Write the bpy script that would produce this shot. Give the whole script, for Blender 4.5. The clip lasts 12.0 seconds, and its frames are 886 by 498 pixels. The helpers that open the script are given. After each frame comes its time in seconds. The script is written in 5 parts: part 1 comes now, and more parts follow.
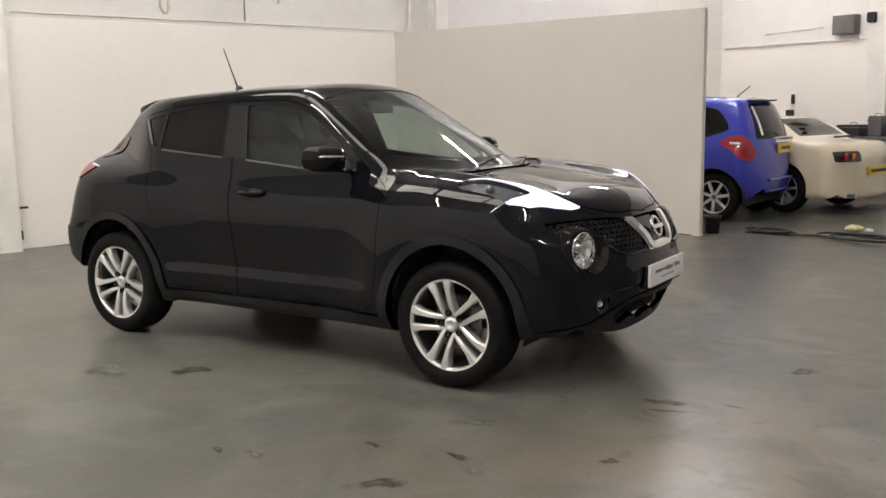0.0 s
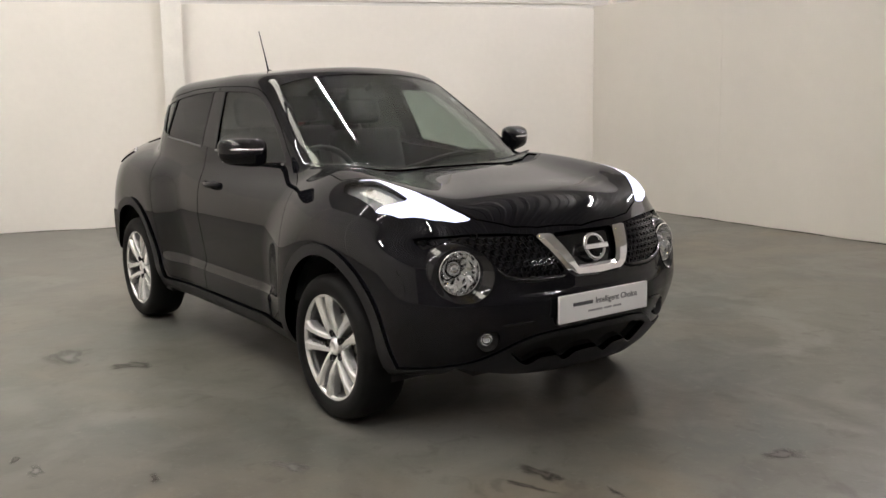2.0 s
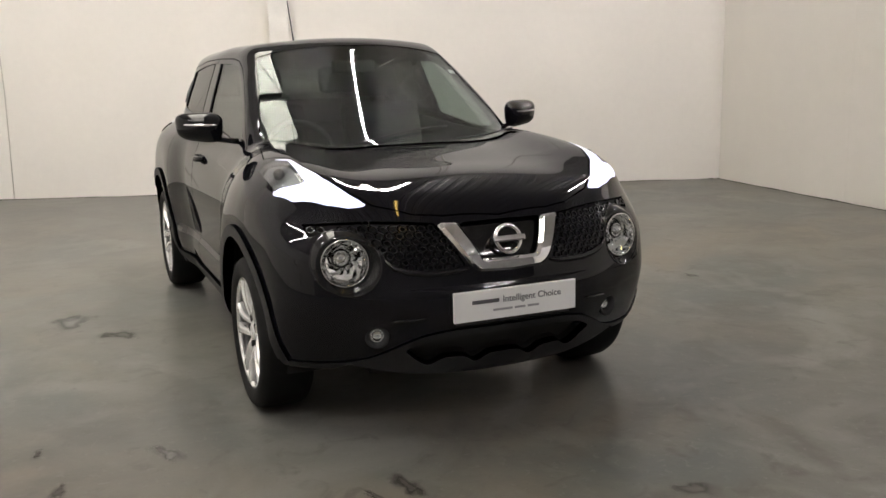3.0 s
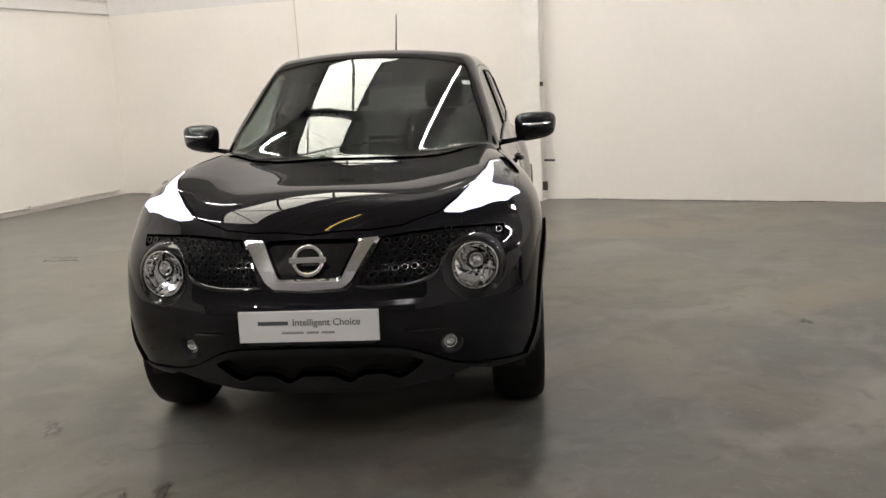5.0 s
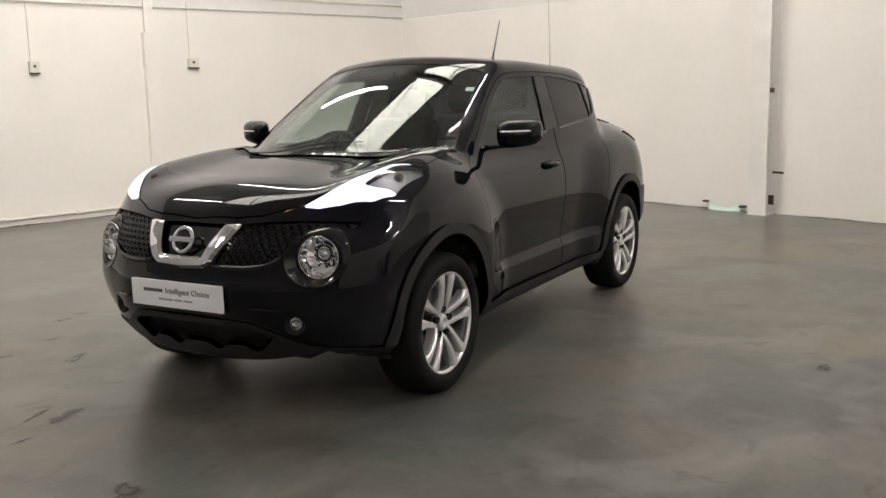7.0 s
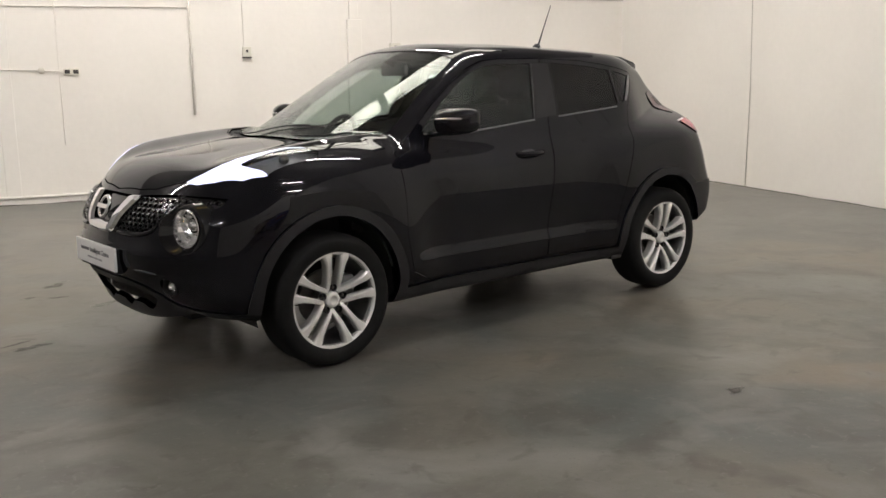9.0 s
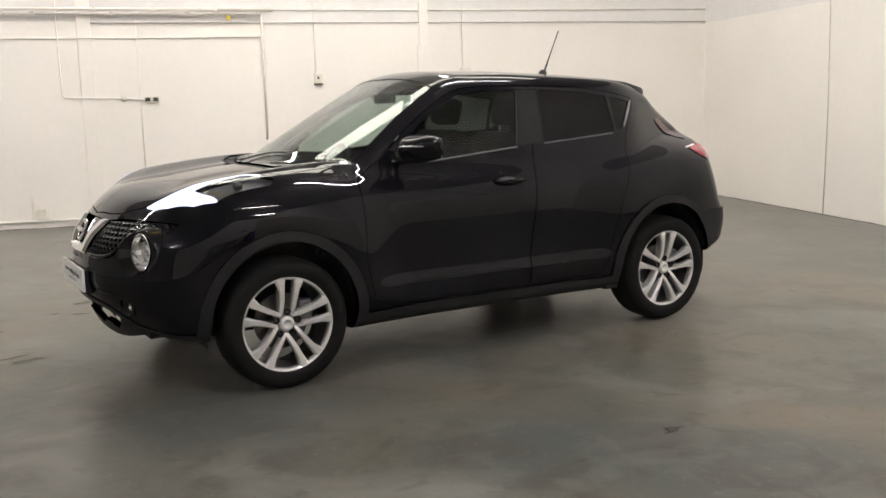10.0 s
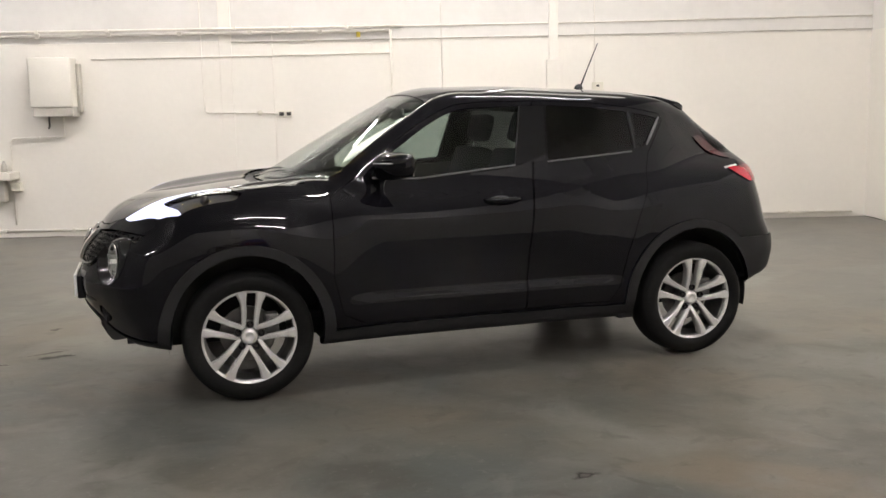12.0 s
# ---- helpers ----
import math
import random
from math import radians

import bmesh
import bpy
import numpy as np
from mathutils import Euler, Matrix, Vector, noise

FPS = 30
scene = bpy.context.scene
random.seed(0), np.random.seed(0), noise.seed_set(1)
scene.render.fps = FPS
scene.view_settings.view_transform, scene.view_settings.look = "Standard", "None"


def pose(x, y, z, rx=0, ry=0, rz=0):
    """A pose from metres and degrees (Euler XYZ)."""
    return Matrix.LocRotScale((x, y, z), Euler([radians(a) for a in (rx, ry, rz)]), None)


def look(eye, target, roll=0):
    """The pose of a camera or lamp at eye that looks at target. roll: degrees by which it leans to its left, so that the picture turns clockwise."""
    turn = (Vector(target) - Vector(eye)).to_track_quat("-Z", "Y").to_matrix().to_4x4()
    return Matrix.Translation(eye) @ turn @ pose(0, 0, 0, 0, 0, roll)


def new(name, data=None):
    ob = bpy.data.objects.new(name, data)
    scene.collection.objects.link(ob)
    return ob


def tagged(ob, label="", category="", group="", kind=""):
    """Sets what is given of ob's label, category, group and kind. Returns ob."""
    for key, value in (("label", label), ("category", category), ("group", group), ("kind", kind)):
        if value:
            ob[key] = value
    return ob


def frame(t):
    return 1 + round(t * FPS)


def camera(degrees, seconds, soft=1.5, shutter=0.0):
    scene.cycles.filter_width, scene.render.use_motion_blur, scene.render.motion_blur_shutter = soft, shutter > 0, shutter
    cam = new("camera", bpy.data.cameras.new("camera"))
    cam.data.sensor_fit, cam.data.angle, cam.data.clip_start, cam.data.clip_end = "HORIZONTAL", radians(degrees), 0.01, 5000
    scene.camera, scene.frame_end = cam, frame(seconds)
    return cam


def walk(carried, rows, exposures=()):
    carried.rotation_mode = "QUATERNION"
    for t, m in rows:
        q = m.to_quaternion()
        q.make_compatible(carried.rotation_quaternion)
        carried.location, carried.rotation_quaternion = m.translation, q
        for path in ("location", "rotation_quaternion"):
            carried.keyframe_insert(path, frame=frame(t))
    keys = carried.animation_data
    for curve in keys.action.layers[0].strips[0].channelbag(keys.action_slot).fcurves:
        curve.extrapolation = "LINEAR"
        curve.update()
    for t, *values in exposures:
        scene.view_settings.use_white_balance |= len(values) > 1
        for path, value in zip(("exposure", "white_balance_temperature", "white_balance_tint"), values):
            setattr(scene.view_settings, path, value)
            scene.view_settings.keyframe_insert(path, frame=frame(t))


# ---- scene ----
cam = camera(50.5, 12.0)
PATH = [
    (0, (5.235, -3.02, 1.395), (3.625, -1.87, 1.104), -0.8),
    (0.5, (5.369, -2.508, 1.394), (3.637, -1.546, 1.116), -0.6),
    (1, (5.473, -1.963, 1.398), (3.677, -1.13, 1.111), -0.9),
    (1.5, (5.534, -1.41, 1.419), (3.668, -0.768, 1.096), -1.0),
    (2, (5.48, -0.814, 1.422), (3.569, -0.327, 1.093), -0.9),
    (2.5, (5.454, -0.193, 1.451), (3.508, 0.068, 1.069), -1.3),
    (3, (5.346, 0.416, 1.438), (3.386, 0.468, 1.045), -1.2),
    (5, (4.663, 2.662, 1.407), (2.898, 1.793, 1.049), -2.5),
    (5.5, (4.483, 3.206, 1.391), (2.845, 2.125, 1.007), -1.9),
    (6, (4.171, 3.667, 1.386), (2.656, 2.417, 1.009), -3.2),
    (6.5, (3.92, 4.143, 1.397), (2.545, 2.737, 1.034), -2.0),
    (7, (3.51, 4.499, 1.384), (2.27, 2.967, 1.048), -1.3),
    (9, (1.712, 5.594, 1.374), (1.111, 3.721, 1.014), -0.9),
    (9.5, (1.263, 5.716, 1.379), (0.835, 3.79, 1.051), -2.1),
    (10, (0.854, 5.807, 1.383), (0.527, 3.858, 1.075), -1.3),
    (10.5, (0.457, 5.801, 1.388), (0.227, 3.835, 1.102), -1.4),
    (11, (0.099, 5.865, 1.385), (0.024, 3.886, 1.108), -0.7),
    (11.5, (-0.196, 5.793, 1.384), (-0.188, 3.81, 1.119), -1.1),
    (12, (-0.42, 5.742, 1.374), (-0.282, 3.765, 1.103), -1.2),
]
EXPOSURE = [(0, 0.78), (3, 0.84), (5, 0.88), (6, 0.86), (7, 0.76), (9, 0.73), (9.6, 0.85), (10.5, 0.82), (12, 0.86)]
walk(cam, [(t, look(eye, target, roll)) for t, eye, target, roll in PATH], EXPOSURE)

# ---- world and large lights ----
world = bpy.data.worlds.new("world")
scene.world = world
world.use_nodes = True
wn = world.node_tree
sky = wn.nodes.new("ShaderNodeTexSky")
sky.sky_type, sky.sun_disc = "NISHITA", False
sky.sun_elevation, sky.sun_rotation = radians(38), radians(120)
wn.nodes["Background"].inputs["Strength"].default_value = 0.08
wn.links.new(sky.outputs[0], wn.nodes["Background"].inputs["Color"])

EAVES = 5.6          # height of the roof lining
TUBES = 218.0         # emission of the fluorescent tubes
SKYLIGHT = 5.0       # emission of the daylight panels


# ---- materials ----
def material(name, base, rough=0.5, metal=0.0, spread=0.06, scale=6.0, bump=0.0, bump_scale=60.0,
             coat=0.0, emit=0.0, emit_color=None, second=None, spec=0.5, fine=40.0):
    """A principled material with two scales of variation in colour and roughness, and fine relief."""
    m = bpy.data.materials.new(name)
    m.use_nodes = True
    t = m.node_tree
    b = t.nodes["Principled BSDF"]
    b.inputs["Metallic"].default_value = metal
    b.inputs["Coat Weight"].default_value = coat
    b.inputs["Coat Roughness"].default_value = 0.02
    b.inputs["Specular IOR Level"].default_value = spec
    b.inputs["Roughness"].default_value = rough
    b.inputs["Base Color"].default_value = (*base, 1)
    if emit:
        b.inputs["Emission Color"].default_value = (*(emit_color or base), 1)
        b.inputs["Emission Strength"].default_value = emit
    if spread:
        geo = t.nodes.new("ShaderNodeTexCoord")
        big = t.nodes.new("ShaderNodeTexNoise")
        big.inputs["Scale"].default_value, big.inputs["Detail"].default_value = scale, 4
        small = t.nodes.new("ShaderNodeTexNoise")
        small.inputs["Scale"].default_value, small.inputs["Detail"].default_value = fine, 3
        add = t.nodes.new("ShaderNodeMath")
        add.operation = "MULTIPLY_ADD"
        add.inputs[1].default_value = 0.35
        ramp = t.nodes.new("ShaderNodeMapRange")
        ramp.inputs["From Min"].default_value, ramp.inputs["From Max"].default_value = 0.4, 0.95
        mix = t.nodes.new("ShaderNodeMix")
        mix.data_type = "RGBA"
        dark = second or tuple(c * (1 - spread * 2) for c in base)
        mix.inputs[6].default_value = (*dark, 1)
        mix.inputs[7].default_value = (*[min(1, c * (1 + spread)) for c in base], 1)
        t.links.new(geo.outputs["Object"], big.inputs["Vector"])
        t.links.new(geo.outputs["Object"], small.inputs["Vector"])
        t.links.new(small.outputs[0], add.inputs[0])
        t.links.new(big.outputs[0], add.inputs[2])
        t.links.new(add.outputs[0], ramp.inputs["Value"])
        t.links.new(ramp.outputs[0], mix.inputs[0])
        t.links.new(mix.outputs[2], b.inputs["Base Color"])
        rr = t.nodes.new("ShaderNodeMapRange")
        rr.inputs["To Min"].default_value, rr.inputs["To Max"].default_value = rough * 0.85, min(1, rough * 1.15)
        t.links.new(big.outputs[0], rr.inputs["Value"])
        t.links.new(rr.outputs[0], b.inputs["Roughness"])
    if bump:
        geo2 = t.nodes.new("ShaderNodeTexCoord")
        n = t.nodes.new("ShaderNodeTexNoise")
        n.inputs["Scale"].default_value, n.inputs["Detail"].default_value = bump_scale, 5
        bp = t.nodes.new("ShaderNodeBump")
        bp.inputs["Strength"].default_value, bp.inputs["Distance"].default_value = 1.0, bump
        t.links.new(geo2.outputs["Object"], n.inputs["Vector"])
        t.links.new(n.outputs[0], bp.inputs["Height"])
        t.links.new(bp.outputs[0], b.inputs["Normal"])
    return m


def glass_material(name, tint, rough=0.0):
    """Thin window glass: tinted see-through with a clear gloss."""
    m = bpy.data.materials.new(name)
    m.use_nodes = True
    t = m.node_tree
    t.nodes.remove(t.nodes["Principled BSDF"])
    out = t.nodes["Material Output"]
    clear = t.nodes.new("ShaderNodeBsdfTransparent")
    clear.inputs[0].default_value = (*tint, 1)
    gloss = t.nodes.new("ShaderNodeBsdfGlossy")
    gloss.inputs["Roughness"].default_value = rough
    edge = t.nodes.new("ShaderNodeLayerWeight")
    edge.inputs[0].default_value = 0.5
    power = t.nodes.new("ShaderNodeMath")
    power.operation = "POWER"
    power.inputs[1].default_value = 4.5
    lift = t.nodes.new("ShaderNodeMapRange")
    lift.inputs["To Min"].default_value, lift.inputs["To Max"].default_value = 0.035, 0.9
    mix = t.nodes.new("ShaderNodeMixShader")
    t.links.new(edge.outputs["Facing"], power.inputs[0])
    t.links.new(power.outputs[0], lift.inputs["Value"])
    t.links.new(lift.outputs[0], mix.inputs[0])
    t.links.new(clear.outputs[0], mix.inputs[1])
    t.links.new(gloss.outputs[0], mix.inputs[2])
    t.links.new(mix.outputs[0], out.inputs[0])
    return m


def floor_material():
    """Grey painted concrete, worn, with cloudy stains and a slight sheen."""
    m = material("painted_concrete", (0.121, 0.117, 0.100), rough=0.29, spread=0.12, scale=0.55, fine=3.2, bump=0.0008,
                 bump_scale=14, second=(0.074, 0.072, 0.061), spec=0.16)
    t = m.node_tree
    b = t.nodes["Principled BSDF"]
    src = b.inputs["Base Color"].links[0].from_socket
    geo = t.nodes.new("ShaderNodeTexCoord")
    last = src
    for scale, lo, hi, col, amount in ((0.40, 0.44, 0.62, (0.150, 0.123, 0.090), 0.85), (0.8, 0.47, 0.64, (0.070, 0.077, 0.072), 0.85), (1.9, 0.50, 0.66, (0.060, 0.055, 0.046), 0.65),
                                       (1.2, 0.54, 0.70, (0.178, 0.175, 0.158), 0.7), (3.4, 0.54, 0.70, (0.145, 0.142, 0.128), 0.5), (6.5, 0.58, 0.72, (0.050, 0.042, 0.033), 0.55), (26.0, 0.60, 0.72, (0.17, 0.165, 0.15), 0.35),
                                       (70.0, 0.60, 0.75, (0.05, 0.046, 0.04), 0.4)):
        n = t.nodes.new("ShaderNodeTexNoise")
        n.inputs["Scale"].default_value, n.inputs["Detail"].default_value = scale, 6
        n.inputs["Distortion"].default_value = 0.9
        r = t.nodes.new("ShaderNodeMapRange")
        r.inputs["From Min"].default_value, r.inputs["From Max"].default_value = lo, hi
        r.inputs["To Max"].default_value = amount
        mix = t.nodes.new("ShaderNodeMix")
        mix.data_type = "RGBA"
        mix.inputs[7].default_value = (*col, 1)
        off = t.nodes.new("ShaderNodeVectorMath")
        off.inputs[1].default_value = (scale * 3.1, scale * 1.7, 0)
        t.links.new(geo.outputs["Object"], off.inputs[0])
        t.links.new(off.outputs[0], n.inputs["Vector"])
        t.links.new(n.outputs[0], r.inputs["Value"])
        t.links.new(r.outputs[0], mix.inputs[0])
        t.links.new(last, mix.inputs[6])
        last = mix.outputs[2]
    # a paler floor colour towards the service side, with an uneven edge
    xyz, edge, wob, service_side = (t.nodes.new(k) for k in ("ShaderNodeSeparateXYZ", "ShaderNodeMath", "ShaderNodeTexNoise", "ShaderNodeMapRange"))
    wob.inputs["Scale"].default_value, wob.inputs["Detail"].default_value = 0.9, 5
    edge.operation, edge.inputs[1].default_value = "MULTIPLY_ADD", 2.2
    service_side.inputs["From Min"].default_value, service_side.inputs["From Max"].default_value = 1.7, -0.6
    service_side.inputs["To Max"].default_value = 0.34
    pale = t.nodes.new("ShaderNodeMix")
    pale.data_type = "RGBA"
    pale.inputs[7].default_value = (0.185, 0.182, 0.165, 1)
    t.links.new(geo.outputs["Object"], xyz.inputs[0])
    t.links.new(geo.outputs["Object"], wob.inputs["Vector"])
    t.links.new(wob.outputs[0], edge.inputs[0])
    t.links.new(xyz.outputs[1], edge.inputs[2])
    t.links.new(edge.outputs[0], service_side.inputs["Value"])
    t.links.new(service_side.outputs[0], pale.inputs[0])
    t.links.new(last, pale.inputs[6])
    t.links.new(pale.outputs[2], b.inputs["Base Color"])
    return m


M_floor = floor_material()
M_wall = material("painted_blockwork", (0.81, 0.778, 0.722), rough=0.6, spread=0.03, scale=0.7, bump=0.002, bump_scale=9, fine=14)
M_upper = material("painted_lining", (0.735, 0.715, 0.685), rough=0.6, spread=0.05, scale=0.8, fine=9, bump=0.0015, bump_scale=5)
M_board = material("painted_board", (0.68, 0.65, 0.59), rough=0.5, spread=0.03, scale=0.5, fine=5, bump=0.0008, bump_scale=4)
M_steel_white = material("white_painted_steel", (0.80, 0.78, 0.73), rough=0.4, spread=0.05, scale=3)
M_closing_wall = material("dark_closing_wall", (0.20, 0.20, 0.195), rough=0.5, spread=0.08, scale=2)
M_pipe = material("painted_pipe", (0.78, 0.745, 0.68), rough=0.45, spread=0.06, scale=5)
M_roof = material("roof_lining", (0.44, 0.43, 0.41), rough=0.6, spread=0.08, scale=1.0)
M_truss = material("dark_painted_steel", (0.10, 0.10, 0.10), rough=0.5, spread=0.1, scale=3)
M_tube = material("tube_glow", (1, 1, 1), emit=TUBES, emit_color=(0.975, 0.925, 0.925), spread=0)
# half-strength tubes, dimmed so the service wall is not too bright
M_tube_dim = material("dim_tube_glow", (1, 1, 1), emit=TUBES * 0.50, emit_color=(0.975, 0.925, 0.91), spread=0)
M_tube_old = material("old_tube_glow", (1, 0.8, 0.4), emit=14.0, emit_color=(1.0, 0.66, 0.18), spread=0)
M_day = material("daylight_sheet", (0.9, 0.9, 0.85), emit=SKYLIGHT, emit_color=(1.0, 0.95, 0.84), spread=0.08, scale=2)
M_cable = material("black_cable", (0.02, 0.02, 0.02), rough=0.5, spread=0.1)
M_paint = material("black_car_paint", (0.0054, 0.0054, 0.0074), rough=0.3, coat=1.0, spread=0.0, spec=0.0)
M_paint.node_tree.nodes["Principled BSDF"].inputs["Coat IOR"].default_value = 1.345
M_clad = material("black_moulded_plastic", (0.020, 0.020, 0.0215), rough=0.46, spread=0.1, scale=8, bump=0.0004, bump_scale=300, spec=0.24)
M_gloss_black = material("gloss_black_plastic", (0.006, 0.006, 0.007), rough=0.06, spread=0.1, spec=0.45)
M_mesh_black = material("black_mesh_plastic", (0.005, 0.005, 0.006), rough=0.16, spread=0.1, spec=0.28)
M_chrome = material("chrome", (0.88, 0.88, 0.89), rough=0.035, metal=1.0, spread=0.03)
M_alloy = material("silver_alloy", (0.93, 0.93, 0.92), rough=0.22, metal=0.65, spread=0.05, scale=12)
# dark copy of the alloy; on the wheels its colour carries the shade
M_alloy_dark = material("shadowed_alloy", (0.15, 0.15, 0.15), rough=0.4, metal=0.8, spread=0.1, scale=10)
M_rubber = material("tyre_rubber", (0.009, 0.009, 0.009), rough=0.65, spec=0.15, spread=0.2, scale=9, bump=0.0006, bump_scale=120)
M_disc = material("brake_disc_steel", (0.13, 0.125, 0.12), rough=0.38, metal=1.0, spread=0.1)
M_glass = glass_material("clear_car_glass", (0.85, 0.90, 0.875))
M_side_glass = glass_material("side_car_glass", (0.70, 0.75, 0.73))
M_privacy = glass_material("privacy_glass", (0.27, 0.28, 0.277))
M_lens = glass_material("lamp_lens", (0.96, 0.97, 0.98))
M_reflector = material("faceted_reflector", (0.95, 0.95, 0.95), rough=0.07, metal=1.0, spread=0.04, scale=30)
M_weather = material("weather_strip_rubber", (0.11, 0.11, 0.11), rough=0.35, spread=0.1)
M_trim = material("dark_trim", (0.011, 0.011, 0.012), rough=0.75, spread=0)
M_cloth = material("charcoal_seat_cloth", (0.009, 0.009, 0.0105), rough=0.9, spread=0.03, scale=6, fine=12)
M_drl = material("running_light", (0.5, 0.5, 0.55), emit=0.85, emit_color=(0.66, 0.69, 1.0), spread=0)
M_drl_soft = material("running_light_arm", (0.9, 0.9, 0.95), rough=0.15, emit=0.40, emit_color=(0.74, 0.78, 1.0), spread=0)
M_red = material("red_lamp_plastic", (0.36, 0.004, 0.018), rough=0.1, coat=0.8, spread=0.1)
M_red_dark = material("dull_red_plastic", (0.075, 0.004, 0.007), rough=0.2, coat=0.25, spread=0.1)
M_amber = material("amber_lens", (0.75, 0.25, 0.03), rough=0.15, coat=0.8, spread=0.05)
M_plate = material("white_plate", (0.88, 0.88, 0.87), rough=0.3, spread=0.02, coat=0.3)
M_ink = material("grey_print", (0.10, 0.10, 0.11), rough=0.5, spread=0)
M_ink_pale = material("pale_print", (0.34, 0.34, 0.35), rough=0.5, spread=0)
M_socket = material("white_moulding", (0.72, 0.69, 0.60), rough=0.4, spread=0.05)
M_dark = material("dark_socket_face", (0.04, 0.035, 0.03), rough=0.5, spread=0.1)
M_yellow = material("yellow_tag", (0.65, 0.50, 0.06), rough=0.5, spread=0.05)
M_blue = material("blue_car_paint", (0.022, 0.035, 0.42), rough=0.3, coat=1.0, spread=0.08, scale=3)
M_cream = material("cream_car_paint", (0.70, 0.62, 0.45), rough=0.35, coat=1.0, spread=0.05, scale=3)
M_plate_yellow = material("yellow_plate", (0.75, 0.52, 0.04), rough=0.35, spread=0.05)
M_grime = material("oily_grime", (0.070, 0.063, 0.054), rough=0.36, spread=0.25, scale=12, spec=0.2)


def ragged(m, scale, lo, hi):
    """Let a thin stain break up and thin out towards its edge, by the fade stored on its mesh."""
    t = m.node_tree
    out, b = t.nodes["Material Output"], t.nodes["Principled BSDF"]
    geo, n, r = t.nodes.new("ShaderNodeTexCoord"), t.nodes.new("ShaderNodeTexNoise"), t.nodes.new("ShaderNodeMapRange")
    n.inputs["Scale"].default_value, n.inputs["Detail"].default_value = scale, 7
    fade, add = t.nodes.new("ShaderNodeAttribute"), t.nodes.new("ShaderNodeMath")
    fade.attribute_name = "fade"
    add.operation, add.inputs[1].default_value = "MULTIPLY_ADD", 0.75
    r.interpolation_type = "SMOOTHSTEP"
    r.inputs["From Min"].default_value, r.inputs["From Max"].default_value = lo, hi
    mix, clear = t.nodes.new("ShaderNodeMixShader"), t.nodes.new("ShaderNodeBsdfTransparent")
    t.links.new(geo.outputs["Object"], n.inputs["Vector"])
    t.links.new(fade.outputs["Fac"], add.inputs[0])
    t.links.new(n.outputs[0], add.inputs[2])
    t.links.new(add.outputs[0], r.inputs["Value"])
    t.links.new(r.outputs[0], mix.inputs[0])
    t.links.new(clear.outputs[0], mix.inputs[1])
    t.links.new(b.outputs[0], mix.inputs[2])
    t.links.new(mix.outputs[0], out.inputs[0])


ragged(M_grime, 14.0, 0.62, 1.25)
M_painted_over = material("painted_over_conduit", (0.80, 0.765, 0.705), rough=0.55, spread=0.04, scale=4)
M_pipe2 = material("grey_steel_pipe", (0.56, 0.53, 0.48), rough=0.45, spread=0.1, scale=5)
M_socket_white = material("white_enamel", (0.80, 0.77, 0.70), rough=0.3, spread=0.03, scale=3)
M_scuff = material("worn_concrete", (0.17, 0.167, 0.155), rough=0.5, spread=0.12, scale=15)
ragged(M_scuff, 11.0, 0.62, 1.30)
M_rag = material("yellow_rag", (0.75, 0.72, 0.40), rough=0.9, spread=0.12, scale=18)
M_greybox = material("grey_enclosure", (0.14, 0.13, 0.115), rough=0.5, spread=0.08, scale=6)
M_redbox = material("dull_red_steel", (0.25, 0.05, 0.05), rough=0.5, spread=0.1, scale=8)
M_bluebox = material("dark_blue_plastic", (0.04, 0.05, 0.12), rough=0.5, spread=0.1, scale=8)
M_lampdark = material("dark_lamp_housing", (0.03, 0.02, 0.02), rough=0.12, coat=0.7, spread=0.1)
M_green = material("pale_green_rag", (0.60, 0.74, 0.66), rough=0.9, spread=0.03, scale=6, fine=12)


# ---- mesh helpers ----
def mesh_object(name, bm, mat, parent=None, label="", smooth=False):
    me = bpy.data.meshes.new(name)
    bm.to_mesh(me)
    bm.free()
    if smooth:
        for p in me.polygons:
            p.use_smooth = True
    me.materials.append(mat)
    ob = new(name, me)
    if parent is not None:
        ob.parent = parent
    return tagged(ob, label)


def part(name, bm, mat, parent, label="", smooth=False):
    return mesh_object(name, bm, mat, parent, label, smooth)


def thing(name, label, category, m=None, group="", kind=""):
    e = new(name)
    if m is not None:
        e.matrix_basis = m
    return tagged(e, label, category, group, kind)


def box(bm, x0, x1, y0, y1, z0, z1, bevel=0.0, m=None):
    r = bmesh.ops.create_cube(bm, size=1.0)
    vs = r["verts"]
    for v in vs:
        v.co = Vector(((x0 + x1) / 2 + v.co.x * (x1 - x0), (y0 + y1) / 2 + v.co.y * (y1 - y0), (z0 + z1) / 2 + v.co.z * (z1 - z0)))
    if bevel:
        es = list({e for v in vs for e in v.link_edges})
        out = bmesh.ops.bevel(bm, geom=es, offset=bevel, segments=2, affect="EDGES", profile=0.6)
        vs = list({v for f in out["faces"] for v in f.verts} | {v for v in vs if v.is_valid})
    if m is not None:
        for v in vs:
            v.co = m @ v.co
    return vs


def boxed(*a, **k):
    bm = bmesh.new()
    box(bm, *a, **k)
    return bm


